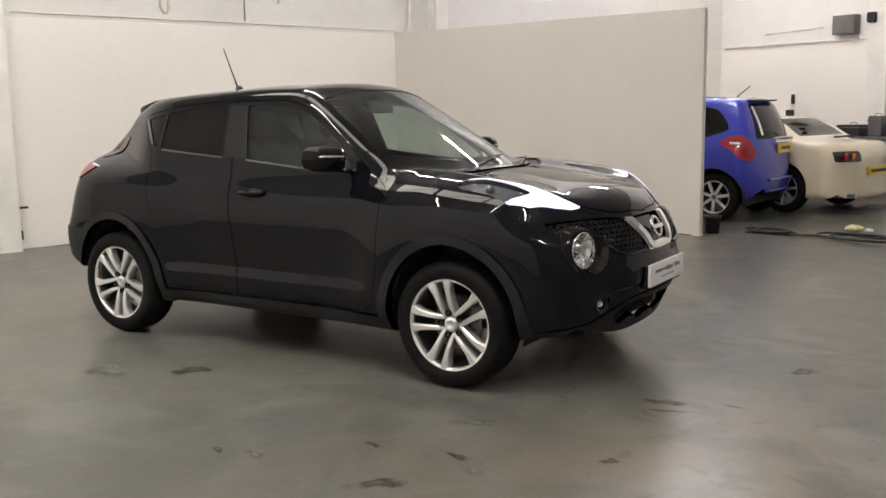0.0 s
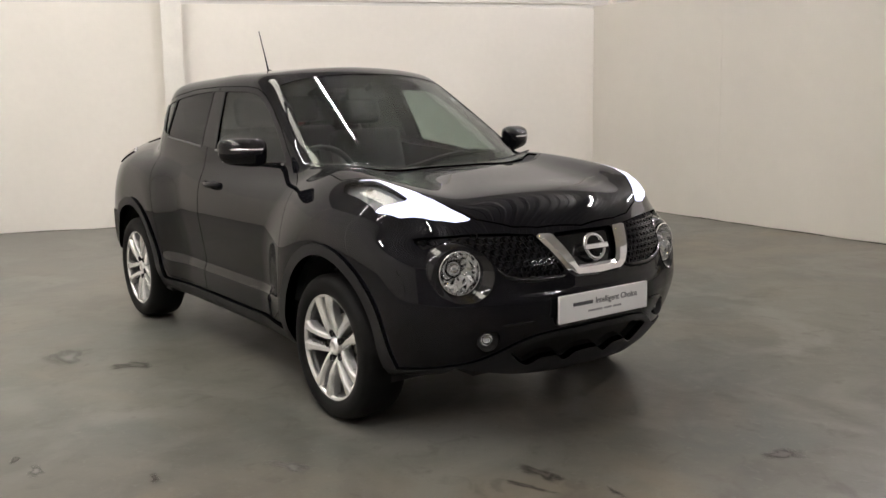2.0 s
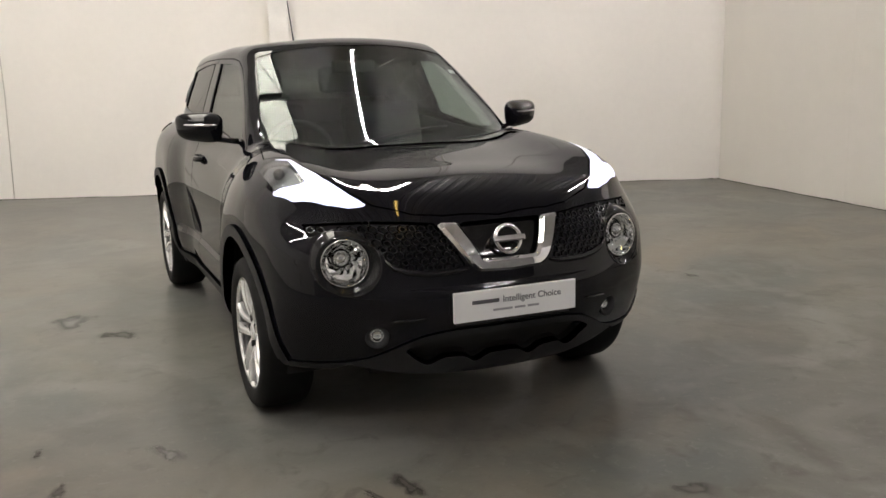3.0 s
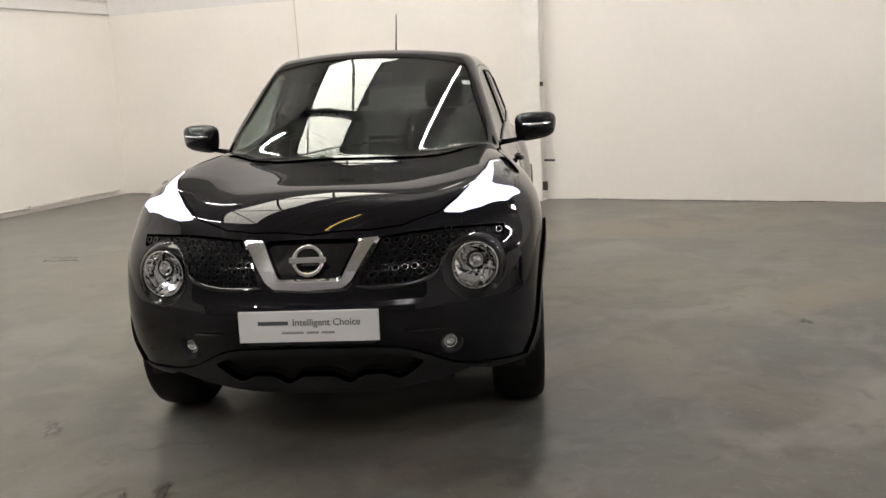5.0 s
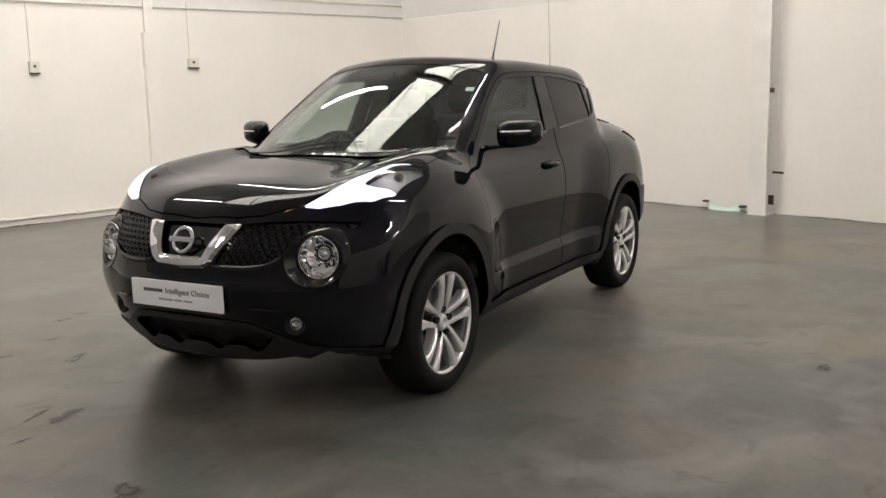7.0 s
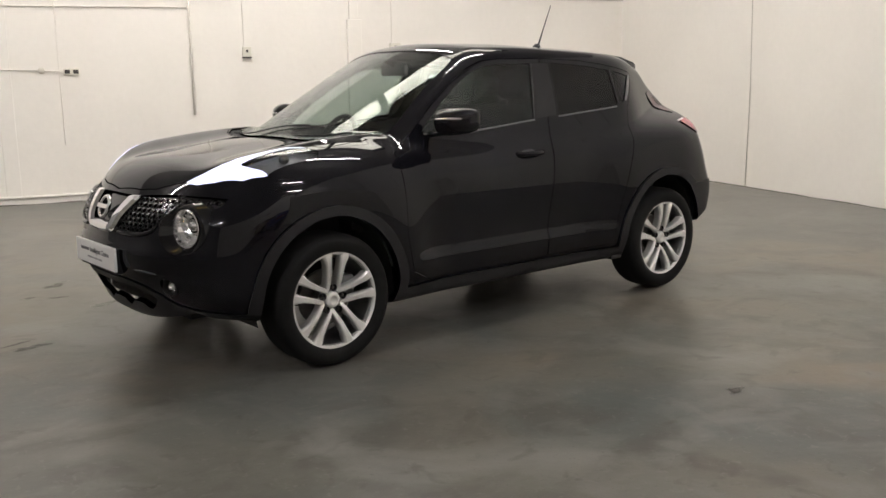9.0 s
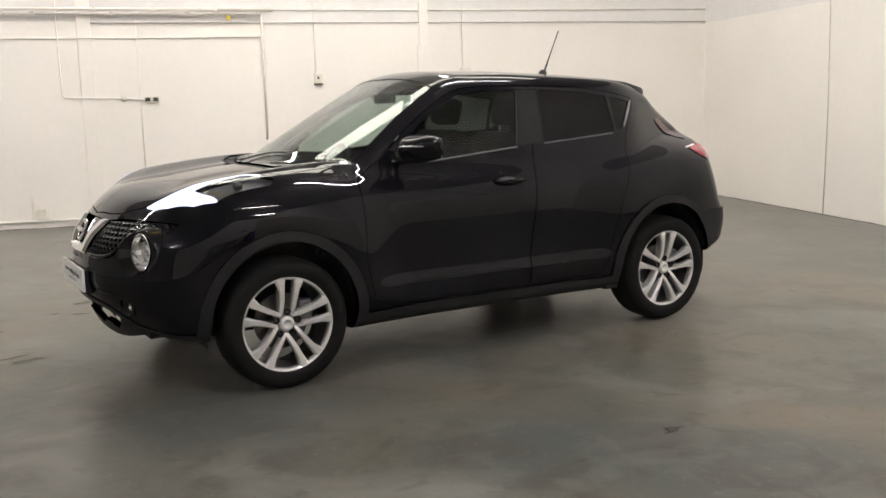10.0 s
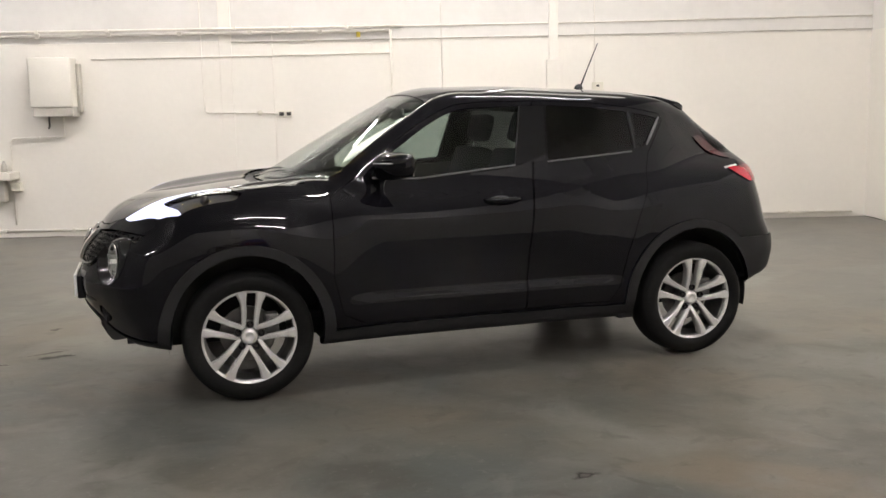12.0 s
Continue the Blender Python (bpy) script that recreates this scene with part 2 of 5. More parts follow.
def tube(bm, pts, r, n=8, closed=False, cap=True):
    """A round bar along points; r may be a list."""
    pts = [Vector(p) for p in pts]
    rings = []
    N = len(pts)
    side = None
    for i, p in enumerate(pts):
        a = pts[(i - 1) % N] if (closed or i > 0) else p
        b = pts[(i + 1) % N] if (closed or i < N - 1) else p
        d = (b - a).normalized()
        ref = Vector((0, 0, 1)) if abs(d.z) < 0.9 else Vector((1, 0, 0))
        s = d.cross(ref).normalized()
        if side is not None:
            s = (side - d * side.dot(d)).normalized()
        side = s
        u = s.cross(d)
        rr = r[i] if isinstance(r, (list, tuple)) else r
        rings.append([bm.verts.new(p + rr * (s * math.cos(2 * math.pi * k / n) + u * math.sin(2 * math.pi * k / n))) for k in range(n)])
    for i in range(N if closed else N - 1):
        A, B = rings[i], rings[(i + 1) % N]
        for k in range(n):
            bm.faces.new((A[k], A[(k + 1) % n], B[(k + 1) % n], B[k]))
    if cap and not closed:
        bm.faces.new(rings[0][::-1])
        bm.faces.new(rings[-1])


def tubed(pts, r, n=8, closed=False):
    bm = bmesh.new()
    tube(bm, pts, r, n, closed)
    bmesh.ops.recalc_face_normals(bm, faces=bm.faces)
    return bm


def lathe(bm, prof, n=48, axis="y", centre=(0, 0, 0), closed=False):
    """Turn a profile of (radius, along) about an axis."""
    c = Vector(centre)
    rings = []
    for r, a in prof:
        ring = []
        for k in range(n):
            t = 2 * math.pi * k / n
            q = {"y": (r * math.cos(t), a, r * math.sin(t)), "x": (a, r * math.cos(t), r * math.sin(t)), "z": (r * math.cos(t), r * math.sin(t), a)}[axis]
            ring.append(bm.verts.new(c + Vector(q)))
        rings.append(ring)
    L = len(rings)
    for i in range(L if closed else L - 1):
        A, B = rings[i], rings[(i + 1) % L]
        for k in range(n):
            bm.faces.new((A[k], A[(k + 1) % n], B[(k + 1) % n], B[k]))
    return rings


def lathed(prof, n=48, axis="y", centre=(0, 0, 0), closed=False, caps=False):
    bm = bmesh.new()
    r = lathe(bm, prof, n, axis, centre, closed)
    if caps:
        bm.faces.new(r[0])
        bm.faces.new(r[-1])
    bmesh.ops.recalc_face_normals(bm, faces=bm.faces)
    return bm


def prism(outline, depth, to):
    """A plate: a flat outline of (a, b), depth thick, placed by to(a, b, d)."""
    bm = bmesh.new()
    A = [bm.verts.new(to(a, b, 0.0)) for a, b in outline]
    B = [bm.verts.new(to(a, b, depth)) for a, b in outline]
    n = len(A)
    bm.faces.new(A)
    bm.faces.new(B[::-1])
    for i in range(n):
        bm.faces.new((A[i], B[i], B[(i + 1) % n], A[(i + 1) % n]))
    bmesh.ops.recalc_face_normals(bm, faces=bm.faces)
    return bm


# ---- the building ----
def along(p, q):
    """A frame on a wall from p to q: x along it, y out of its inner face, z up."""
    d = Vector((q[0] - p[0], q[1] - p[1], 0))
    return Matrix.Translation((p[0], p[1], 0)) @ Matrix.Rotation(math.atan2(d.y, d.x), 4, "Z"), d.length


P_CORNER = (-5.17, -7.08)      # rear wall meets the service wall
P_REAR_FAR = (-5.92, 11.2)
P_SERVICE_END = (9.0, -5.43)
REAR, REAR_LEN = along(P_REAR_FAR, P_CORNER)       # inner face looks towards +x
SERV, SERV_LEN = along(P_CORNER, P_SERVICE_END)    # inner face looks towards +y
FARW, FAR_LEN = along((9.0, 11.2), P_REAR_FAR)
FRONT, FRONT_LEN = along(P_SERVICE_END, (9.0, 11.2))


def wall(name, M, length, label, low=None, high=None):
    """Blockwork to just over door height, grey lining above it, set back a little."""
    ob = mesh_object(name, boxed(-0.15, length + 0.15, -0.2, 0, 0, 2.42, bevel=0.006), low or M_wall)
    ob.matrix_basis = M
    part("upper_lining", boxed(-0.15, length + 0.15, -0.2, -0.010, 2.42, EAVES + 0.3), high or M_upper, ob, "greyish painted upper lining")
    return tagged(ob, label, "wall", kind="structure")


wall("wall_rear", REAR, REAR_LEN, "cream painted blockwork workshop wall")
wall("wall_service", SERV, SERV_LEN, "cream painted blockwork wall carrying pipes")
wall("wall_far", FARW, FAR_LEN, "cream painted wall behind the parked cars")
# added wall, never in view; dark to cut bounce and reflections on the car
wall("wall_front", FRONT, FRONT_LEN, "plain dark grey wall added out of view to close the workshop", M_closing_wall, M_closing_wall)

bm = bmesh.new()
bmesh.ops.create_grid(bm, x_segments=40, y_segments=40, size=1.0)
for v in bm.verts:
    v.co = Vector((1.5 + v.co.x * 9.0, 2.0 + v.co.y * 11.0, 0))
floor = mesh_object("floor", bm, M_floor)
tagged(floor, "worn grey painted concrete workshop floor", "floor", kind="structure")

# ---- roof, lights ----
ceil = bmesh.new()
for i in range(62):           # trapezoid sheeting, ribs running along x
    y0 = -8.0 + i * 0.33
    pts = [(y0, EAVES), (y0 + 0.17, EAVES), (y0 + 0.20, EAVES + 0.02), (y0 + 0.30, EAVES + 0.02), (y0 + 0.33, EAVES)]
    for (a, za), (b, zb) in zip(pts, pts[1:]):
        ceil.faces.new([ceil.verts.new(c) for c in ((-6.4, a, za), (9.5, a, za), (9.5, b, zb), (-6.4, b, zb))])
ceiling = mesh_object("ceiling", ceil, M_roof)
tagged(ceiling, "ribbed grey roof lining sheets", "ceiling", kind="structure")


def skylight(x0, x1, y0, y1):
    s = thing("roof_light", "translucent ribbed daylight sheets between dark bars", "skylight", group="roof lights")
    n = 3
    w = (x1 - x0) / n
    for k in range(n):
        bm = bmesh.new()
        for r in range(10):
            a, b = y0 + (y1 - y0) * r / 10, y0 + (y1 - y0) * (r + 1) / 10
            box(bm, x0 + k * w + 0.03, x0 + (k + 1) * w - 0.03, a + 0.008, b - 0.008, EAVES - 0.03 + 0.008 * (r % 2), EAVES - 0.012 + 0.008 * (r % 2))
        part("sheet", bm, M_day, s)
        part("purlin", boxed(x0 + k * w - 0.05, x0 + k * w + 0.05, y0 - 0.2, y1 + 0.2, EAVES - 0.16, EAVES - 0.045), M_truss, s)
        part("brace", tubed([(x0 + k * w, y0, EAVES - 0.08), (x0 + (k + 1) * w, y1, EAVES - 0.08)], 0.025, 6), M_truss, s)
    for y in (y0 - 0.06, y1):
        part("flashing", boxed(x0, x1, y, y + 0.06, EAVES - 0.06, EAVES - 0.005), M_truss, s)
    return s


def tube_lamp(x, y, length, group, turn=0.0, glow=None, label="white batten lamp with a lit fluorescent tube"):
    lamp = thing("fluorescent_lamp", label, "ceiling lamp", pose(x, y, EAVES - 0.35, 0, 0, turn), group)
    part("batten", boxed(-length / 2, length / 2, -0.05, 0.05, 0.02, 0.08, bevel=0.01), M_steel_white, lamp)
    part("tube", tubed([(-length / 2 + 0.04, 0, -0.01), (length / 2 - 0.04, 0, -0.01)], 0.019, 10), glow or M_tube, lamp)
    for sx in (-1, 1):
        part("end_cap", boxed(sx * (length / 2 - 0.03) - 0.02, sx * (length / 2 - 0.03) + 0.02, -0.025, 0.025, -0.035, 0.03, bevel=0.005), M_steel_white, lamp)
        part("hanger", tubed([(sx * length * 0.3, 0, 0.08), (sx * length * 0.3, 0, 0.36)], 0.006, 6), M_truss, lamp)
    return lamp


skylight(-3.2, 3.1, -2.60, -1.38)
# all out of view: placed from reflections in the car, some added for light
for x, y, length, turn in ((-0.75, -4.45, 2.8, 90), (2.9, -3.8, 2.7, 90), (-1.88, 0.45, 2.4, 0), (-1.8, 5.2, 2.4, 0), (-4.3, 8.6, 1.8, 0), (6.6, -1.0, 2.4, 0), (6.6, 6.0, 2.4, 0)):
    tube_lamp(x, y, length, "rows of tube lamps", turn, M_tube_dim if y < -3 else M_tube)
tube_lamp(2.6, 0.65, 2.0, "rows of tube lamps", 0, M_tube_old, "yellowed batten lamp with a dim amber tube")



# ---- the black car: an outer skin found on a smooth solid, then cut into its panels ----
def curve(pts, soft=0.03):
    """A smooth curve through (x, value) pairs, as a function on arrays."""
    px, pv = np.array([p[0] for p in pts], float), np.array([p[1] for p in pts], float)
    o = np.argsort(px)
    px, pv = px[o], pv[o]
    h = np.diff(px)
    d = np.diff(pv) / h
    m = np.zeros(len(px))
    m[0], m[-1] = d[0], d[-1]
    for i in range(1, len(px) - 1):
        if d[i - 1] * d[i] > 0:
            w1, w2 = 2 * h[i] + h[i - 1], h[i] + 2 * h[i - 1]
            m[i] = (w1 + w2) / (w1 / d[i - 1] + w2 / d[i])
    step = 0.005
    gx = np.arange(px[0] - 0.5, px[-1] + 0.5, step)
    k = np.clip(np.searchsorted(px, gx) - 1, 0, len(px) - 2)
    t = (gx - px[k]) / h[k]
    gv = ((2 * t**3 - 3 * t**2 + 1) * pv[k] + (t**3 - 2 * t**2 + t) * h[k] * m[k]
          + (-2 * t**3 + 3 * t**2) * pv[k + 1] + (t**3 - t**2) * h[k] * m[k + 1])
    gv = np.where(gx < px[0], pv[0] + (gx - px[0]) * m[0], gv)
    gv = np.where(gx > px[-1], pv[-1] + (gx - px[-1]) * m[-1], gv)
    if soft:
        r = int(3 * soft / step)
        ker = np.exp(-0.5 * (np.arange(-r, r + 1) * step / soft) ** 2)
        ker /= ker.sum()
        gv = np.convolve(np.pad(gv, r, mode="edge"), ker, "valid")
    return lambda x: np.interp(x, gx, gv)


def smax(a, b, k):
    h = np.clip(0.5 + 0.5 * (a - b) / k, 0, 1)
    return b + (a - b) * h + k * h * (1 - h)


def smin(a, b, k):
    return -smax(-a, -b, k)


def bump(x, c, s):
    return np.exp(-0.5 * ((x - c) / s) ** 2)


def ease(x, a, b):
    t = np.clip((x - a) / (b - a), 0, 1)
    return t * t * (3 - 2 * t)


WB = 1.265                     # half the wheelbase
roof_line = curve([(-2.1, 0.984), (-1.97, 1.048), (-1.9, 1.128), (-1.55, 1.373), (-1.4, 1.468), (-1, 1.544), (-0.6, 1.564), (-0.25, 1.576), (0.05, 1.573), (0.3, 1.556), (0.6, 1.514)], 0.05)
bonnet_line = curve([(0.5, 1.100), (0.85, 1.087), (1.2, 1.060), (1.5, 1.025), (1.75, 0.998), (1.93, 0.904), (2.05, 0.785)], 0.04)
SCREEN_FOOT = 1.082           # where the windscreen meets the bonnet on the middle line
SCREEN_FOOT_SWEEP = 0.435     # how fast its foot and its top edge sweep back to the sides
SCREEN_TOP = 0.292
SCREEN_TOP_SWEEP = 0.150
SCREEN_RISE = 0.443
SCREEN_BULGE = 0.074
side_line = curve([(0.1, 0.72), (0.2, 0.765), (0.3, 0.787), (0.38, 0.802), (0.45, 0.804), (0.6, 0.811), (0.75, 0.815), (0.9, 0.803), (1.0, 0.790), (1.2, 0.77)], 0.03)
shoulder = curve([(-2.1, 1.029), (-1.7, 1.058), (-1.3, 1.044), (-0.9, 1.004), (-0.5, 0.977), (0.3, 0.947), (0.75, 0.972), (1.1, 1.004), (1.35, 0.988), (1.7, 0.930), (2.1, 0.856)], 0.06)
house_line = curve([(0.2, 0.56), (0.5, 0.67), (0.7, 0.760), (0.8, 0.789), (0.9, 0.780), (1.0, 0.759), (1.1, 0.733), (1.2, 0.702), (1.3, 0.666), (1.4, 0.628), (1.5, 0.593), (1.6, 0.553)], 0.03)
house_plan = curve([(-2.1, -0.300), (-1.7, -0.262), (-1.4, -0.138), (-1, 0.004), (-0.5, -0.006), (0, -0.035), (0.4, -0.050), (0.8, -0.060), (1.2, -0.121)], 0.08)
nose_line = curve([(0.12, 1.859), (0.22, 1.938), (0.32, 1.985), (0.45, 2.050), (0.56, 2.075), (0.66, 2.062), (0.75, 2.045), (0.85, 1.984), (0.95, 1.945), (1.05, 1.860)], 0.02)
tail_line = curve([(0.15, -1.90), (0.3, -1.965), (0.42, -1.992), (0.58, -2.005), (0.68, -1.985), (0.74, -1.955), (0.9, -1.936), (1.05, -1.910), (1.15, -1.872), (1.4, -1.639), (1.55, -1.457)], 0.025)


nose_round_line = curve([(0.15, 0.145), (0.4, 0.149), (0.6, 0.142), (0.75, 0.145), (0.9, 0.190), (1.05, 0.184)], 0.05)
tail_round_line = curve([(0.2, 0.125), (0.45, 0.100), (0.65, 0.080), (0.8, 0.089), (1, 0.109), (1.2, 0.115), (1.5, 0.133)], 0.05)
fall_line = curve([(-2.1, 2.490), (-1.7, 2.858), (-1.3, 2.500), (-0.95, 1.350), (-0.5, 0.90), (0.0, 0.84), (0.5, 0.90), (0.9, 1.30), (2, 0.759)], 0.08)


bottom_curve = curve([(-2.1, 0.475), (-1.85, 0.455), (-1.66, 0.42), (-1.50, 0.30), (-1.3, 0.26), (-1.0, 0.25), (1.0, 0.25), (1.6, 0.245), (2.1, 0.25)], 0.05)


def field(p):
    """Below zero inside the car's outer skin."""
    x, y, z = p[:, 0], np.abs(p[:, 1]), p[:, 2]
    # top: windscreen curved in plan, crowned roof, fender crests beside the bonnet
    back = -0.22 * ease(-x, 1.2, 1.7) * y * y
    front = ease(x, 0.85, 1.15)
    crown = 0.045 * (y / 0.55) ** 2
    roof = roof_line(x + back) - crown
    foot, head = SCREEN_FOOT - SCREEN_FOOT_SWEEP * y * y, SCREEN_TOP - SCREEN_TOP_SWEEP * y * y
    q = (foot - x) / (foot - head)
    screen = 1.075 - 0.02 * y * y + (SCREEN_RISE - 0.14 * y * y) * (q + SCREEN_BULGE * q * (1 - q)) - 0.26 * y ** 4
    crest = 0.055 * bump(y, 0.66, 0.13) * ease(x, 0.75, 1.15) * (1 - ease(x, 1.62, 1.95))
    hood = bonnet_line(x) + crest - front * (0.02 * (y / 0.5) ** 2 + 0.05 * ease(y, 0.72, 0.95) + 0.05 * ease(x, 1.45, 1.9) * (y / 0.6) ** 2)
    top = smax(hood - 0.3 * ease(-x, -0.6, -0.3), smin(roof, screen, 0.05), 0.02)
    f_top = z - top
    # sides
    s = shoulder(x)
    over = np.clip(z - s, -1, 1)
    fall = fall_line(x) * 0.04 * np.logaddexp(0, over / 0.04)
    # round muscles over the wheels, standing proud of the doors, and a ledge along the foot of the doors
    r_front = np.hypot(x - WB, 0.95 * (z - 0.36))
    r_rear = np.hypot(x + WB + 0.02, 0.80 * (z - 0.40))
    arch = (0.056 - 0.014 * ease(x, WB, WB + 0.35)) * (1 - ease(r_front, 0.43, 0.80)) + 0.050 * (1 - ease(r_rear, 0.42, 0.84))
    arch = arch * ease(z, 0.12, 0.42)
    under = 0.022 * (1 - ease(z, 0.47, 0.80)) * ease(x, -0.95, -0.70) * (1 - ease(x, 0.60, 0.85))
    ledge = 0.020 * (1 - ease(z, 0.440, 0.500)) * ease(x, -0.86, -0.70) * (1 - ease(x, 0.62, 0.80))
    ends = -0.062 * ease(x, 1.40, 2.05) - 0.062 * ease(-x, 1.42, 2.05)
    low = -under + side_line(z) - 0.006 * (1 - ease(np.abs(x + 0.03), 0.55, 0.95)) + arch + ends - fall + ledge
    house = house_line(z) + house_plan(x)
    f_side = y - smax(low, house, 0.035)
    # ends
    f_nose = x - (nose_line(z) + 0.010 * (1 - ease(z, 0.600, 0.632)) * ease(z, 0.40, 0.50) * (1 - ease(y, 0.34, 0.52)) - nose_round_line(z) * (y / 0.6) ** 2.3)
    f_tail = (tail_line(z) + tail_round_line(z) * (y / 0.6) ** 2.5) - x
    f = smax(f_side, f_top, 0.07 - 0.025 * ease(z, 1.10, 1.20) * ease(x, 0.15, 0.35))
    f = smax(f, f_nose, 0.09)
    f = smax(f, f_tail, 0.08)
    return smax(f, bottom_curve(x) + 0.045 * ease(y, 0.40, 0.62) * ease(x, 1.40, 1.75) - z, 0.04)


def gradient(p, solid=field):
    e = 5e-3
    g = np.stack([solid(p + e * np.eye(3)[i]) - solid(p - e * np.eye(3)[i]) for i in range(3)], 1)
    return g / np.linalg.norm(g, axis=1, keepdims=True)


def skin(cell=0.021, solid=field):
    """Grid the five outer sides of a box and push every point out on to the solid's surface."""
    lo, hi = np.array([-2.0, -0.85, 0.18]), np.array([2.05, 0.85, 1.5])
    n = np.ceil((hi - lo) / cell).astype(int)
    V, F, base = [], [], 0
    for ax, end in ((1, 0), (1, 1), (2, 1), (0, 0), (0, 1)):
        a, b = [i for i in range(3) if i != ax]
        ga, gb = np.meshgrid(np.linspace(lo[a], hi[a], n[a] + 1), np.linspace(lo[b], hi[b], n[b] + 1), indexing="ij")
        P = np.zeros((ga.size, 3))
        P[:, a], P[:, b], P[:, ax] = ga.ravel(), gb.ravel(), (hi if end else lo)[ax]
        i, j = np.meshgrid(np.arange(n[a]), np.arange(n[b]), indexing="ij")
        q = (i * (n[b] + 1) + j).ravel() + base
        w = n[b] + 1
        quad = np.stack([q, q + w, q + w + 1, q + 1], 1)
        V.append(P)
        F.append(quad)
        base += len(P)
    V, F = np.concatenate(V), np.concatenate(F)
    key = np.round(V / 1e-4).astype(np.int64)
    _, first, inv = np.unique(key, axis=0, return_index=True, return_inverse=True)
    V, F = V[first], inv.ravel()[F]
    core = np.clip(V, (-1.45, -0.12, 0.60), (1.45, 0.12, 0.80))
    core[:, 1] *= 0.5
    ray = V - core
    ray /= np.linalg.norm(ray, axis=1, keepdims=True)
    a, b = np.zeros(len(V)), np.full(len(V), 2.2)
    for _ in range(34):
        m = (a + b) / 2
        inside = solid(core + ray * m[:, None]) < 0
        a, b = np.where(inside, m, a), np.where(inside, b, m)
    V = core + ray * a[:, None]
    T = np.concatenate([F[:, [0, 1, 2]], F[:, [0, 2, 3]]])
    N = gradient(V, solid)
    c = np.cross(V[T[:, 1]] - V[T[:, 0]], V[T[:, 2]] - V[T[:, 0]])
    flip = (c * N[T[:, 0]]).sum(1) < 0
    T[flip] = T[flip][:, ::-1]
    return V, N, T


def cut(piece, g):
    """Split a piece of skin along g = 0: what lies below it, and the rest."""
    V, N, T = piece
    s = g(V)
    s = np.where(np.abs(s) < 1e-7, 1e-7, s)
    neg = s[T] < 0
    cnt = neg.sum(1)
    ins, out = list(map(tuple, T[cnt == 3])), list(map(tuple, T[cnt == 0]))
    newv, newn, made = [], [], {}

    def mid(i, j):
        k = (i, j) if i < j else (j, i)
        if k not in made:
            w = s[k[0]] / (s[k[0]] - s[k[1]])
            newv.append(V[k[0]] * (1 - w) + V[k[1]] * w)
            newn.append(N[k[0]] * (1 - w) + N[k[1]] * w)
            made[k] = len(V) + len(newv) - 1
        return made[k]

    for t, m in zip(T[(cnt > 0) & (cnt < 3)], neg[(cnt > 0) & (cnt < 3)]):
        lone = m.sum() == 1
        k = int(np.argmax(m)) if lone else int(np.argmin(m))
        a, b, c = int(t[k]), int(t[(k + 1) % 3]), int(t[(k + 2) % 3])
        ab, ac = mid(a, b), mid(a, c)
        one, two = ((a, ab, ac),), ((ab, b, c), (ab, c, ac))
        (ins if lone else out).extend(one)
        (out if lone else ins).extend(two)
    V2 = np.concatenate([V, np.array(newv).reshape(-1, 3)])
    N2 = np.concatenate([N, np.array(newn).reshape(-1, 3)])

    def packed(tri):
        tri = np.array(tri, dtype=np.int64).reshape(-1, 3)
        used, inv = np.unique(tri, return_inverse=True)
        return V2[used], N2[used], inv.reshape(-1, 3)
    return packed(ins), packed(out)


def sheet(name, piece, mat, parent, label="", thick=0.02, lift=0.0, inner=True):
    """A piece of skin as a panel of real thickness with exact smooth normals and closed edges."""
    V, N, T = piece
    N = N / np.maximum(np.linalg.norm(N, axis=1, keepdims=True), 1e-9)
    O = V + N * lift
    I = V + N * (lift - thick)
    E = np.concatenate([T[:, [0, 1]], T[:, [1, 2]], T[:, [2, 0]]])
    k = np.sort(E, 1)
    _, idx, cnt = np.unique(k, axis=0, return_index=True, return_counts=True)
    rim = E[idx[cnt == 1]]
    n = len(V)
    verts = [O]
    faces = T.tolist()
    norms = [N]
    at = n
    if inner:
        verts.append(I)
        norms.append(-N)
        faces += (T[:, ::-1] + at).tolist()
        at += n
    nr = len(rim)
    if nr:
        a, b = rim[:, 0], rim[:, 1]
        verts += [O[a], O[b], I[b], I[a]]
        fn = np.cross(O[b] - O[a], I[a] - O[a])
        fn = -fn / np.maximum(np.linalg.norm(fn, axis=1, keepdims=True), 1e-9)
        norms += [-fn] * 4
        i = np.arange(nr)
        faces += np.stack([at + nr + i, at + i, at + 3 * nr + i, at + 2 * nr + i], 1).tolist()
    me = bpy.data.meshes.new(name)
    me.from_pydata(np.concatenate(verts).tolist(), [], faces)
    me.polygons.foreach_set("use_smooth", [True] * len(me.polygons))
    me.normals_split_custom_set_from_vertices(np.concatenate(norms).tolist())
    me.materials.append(mat)
    ob = new(name, me)
    ob.parent = parent
    return tagged(ob, label)


def poly(pts, r=0.0, u=0, v=2):
    """Signed distance to an outline in the plane of axes u, v, corners rounded by r."""
    P = np.array(pts, float)

    def g(X):
        q = X[:, [u, v]]
        d = np.full(len(q), 1e9)
        inside = np.zeros(len(q), bool)
        for a, b in zip(P, np.roll(P, -1, 0)):
            e, w = b - a, q - a
            t = np.clip((w @ e) / (e @ e), 0, 1)
            d = np.minimum(d, np.linalg.norm(w - t[:, None] * e, axis=1))
            c = (a[1] > q[:, 1]) != (b[1] > q[:, 1])
            with np.errstate(divide="ignore", invalid="ignore"):
                xx = a[0] + (q[:, 1] - a[1]) / (b[1] - a[1]) * (b[0] - a[0])
            inside ^= c & (q[:, 0] < xx)
        return np.where(inside, -d, d) - r
    return g


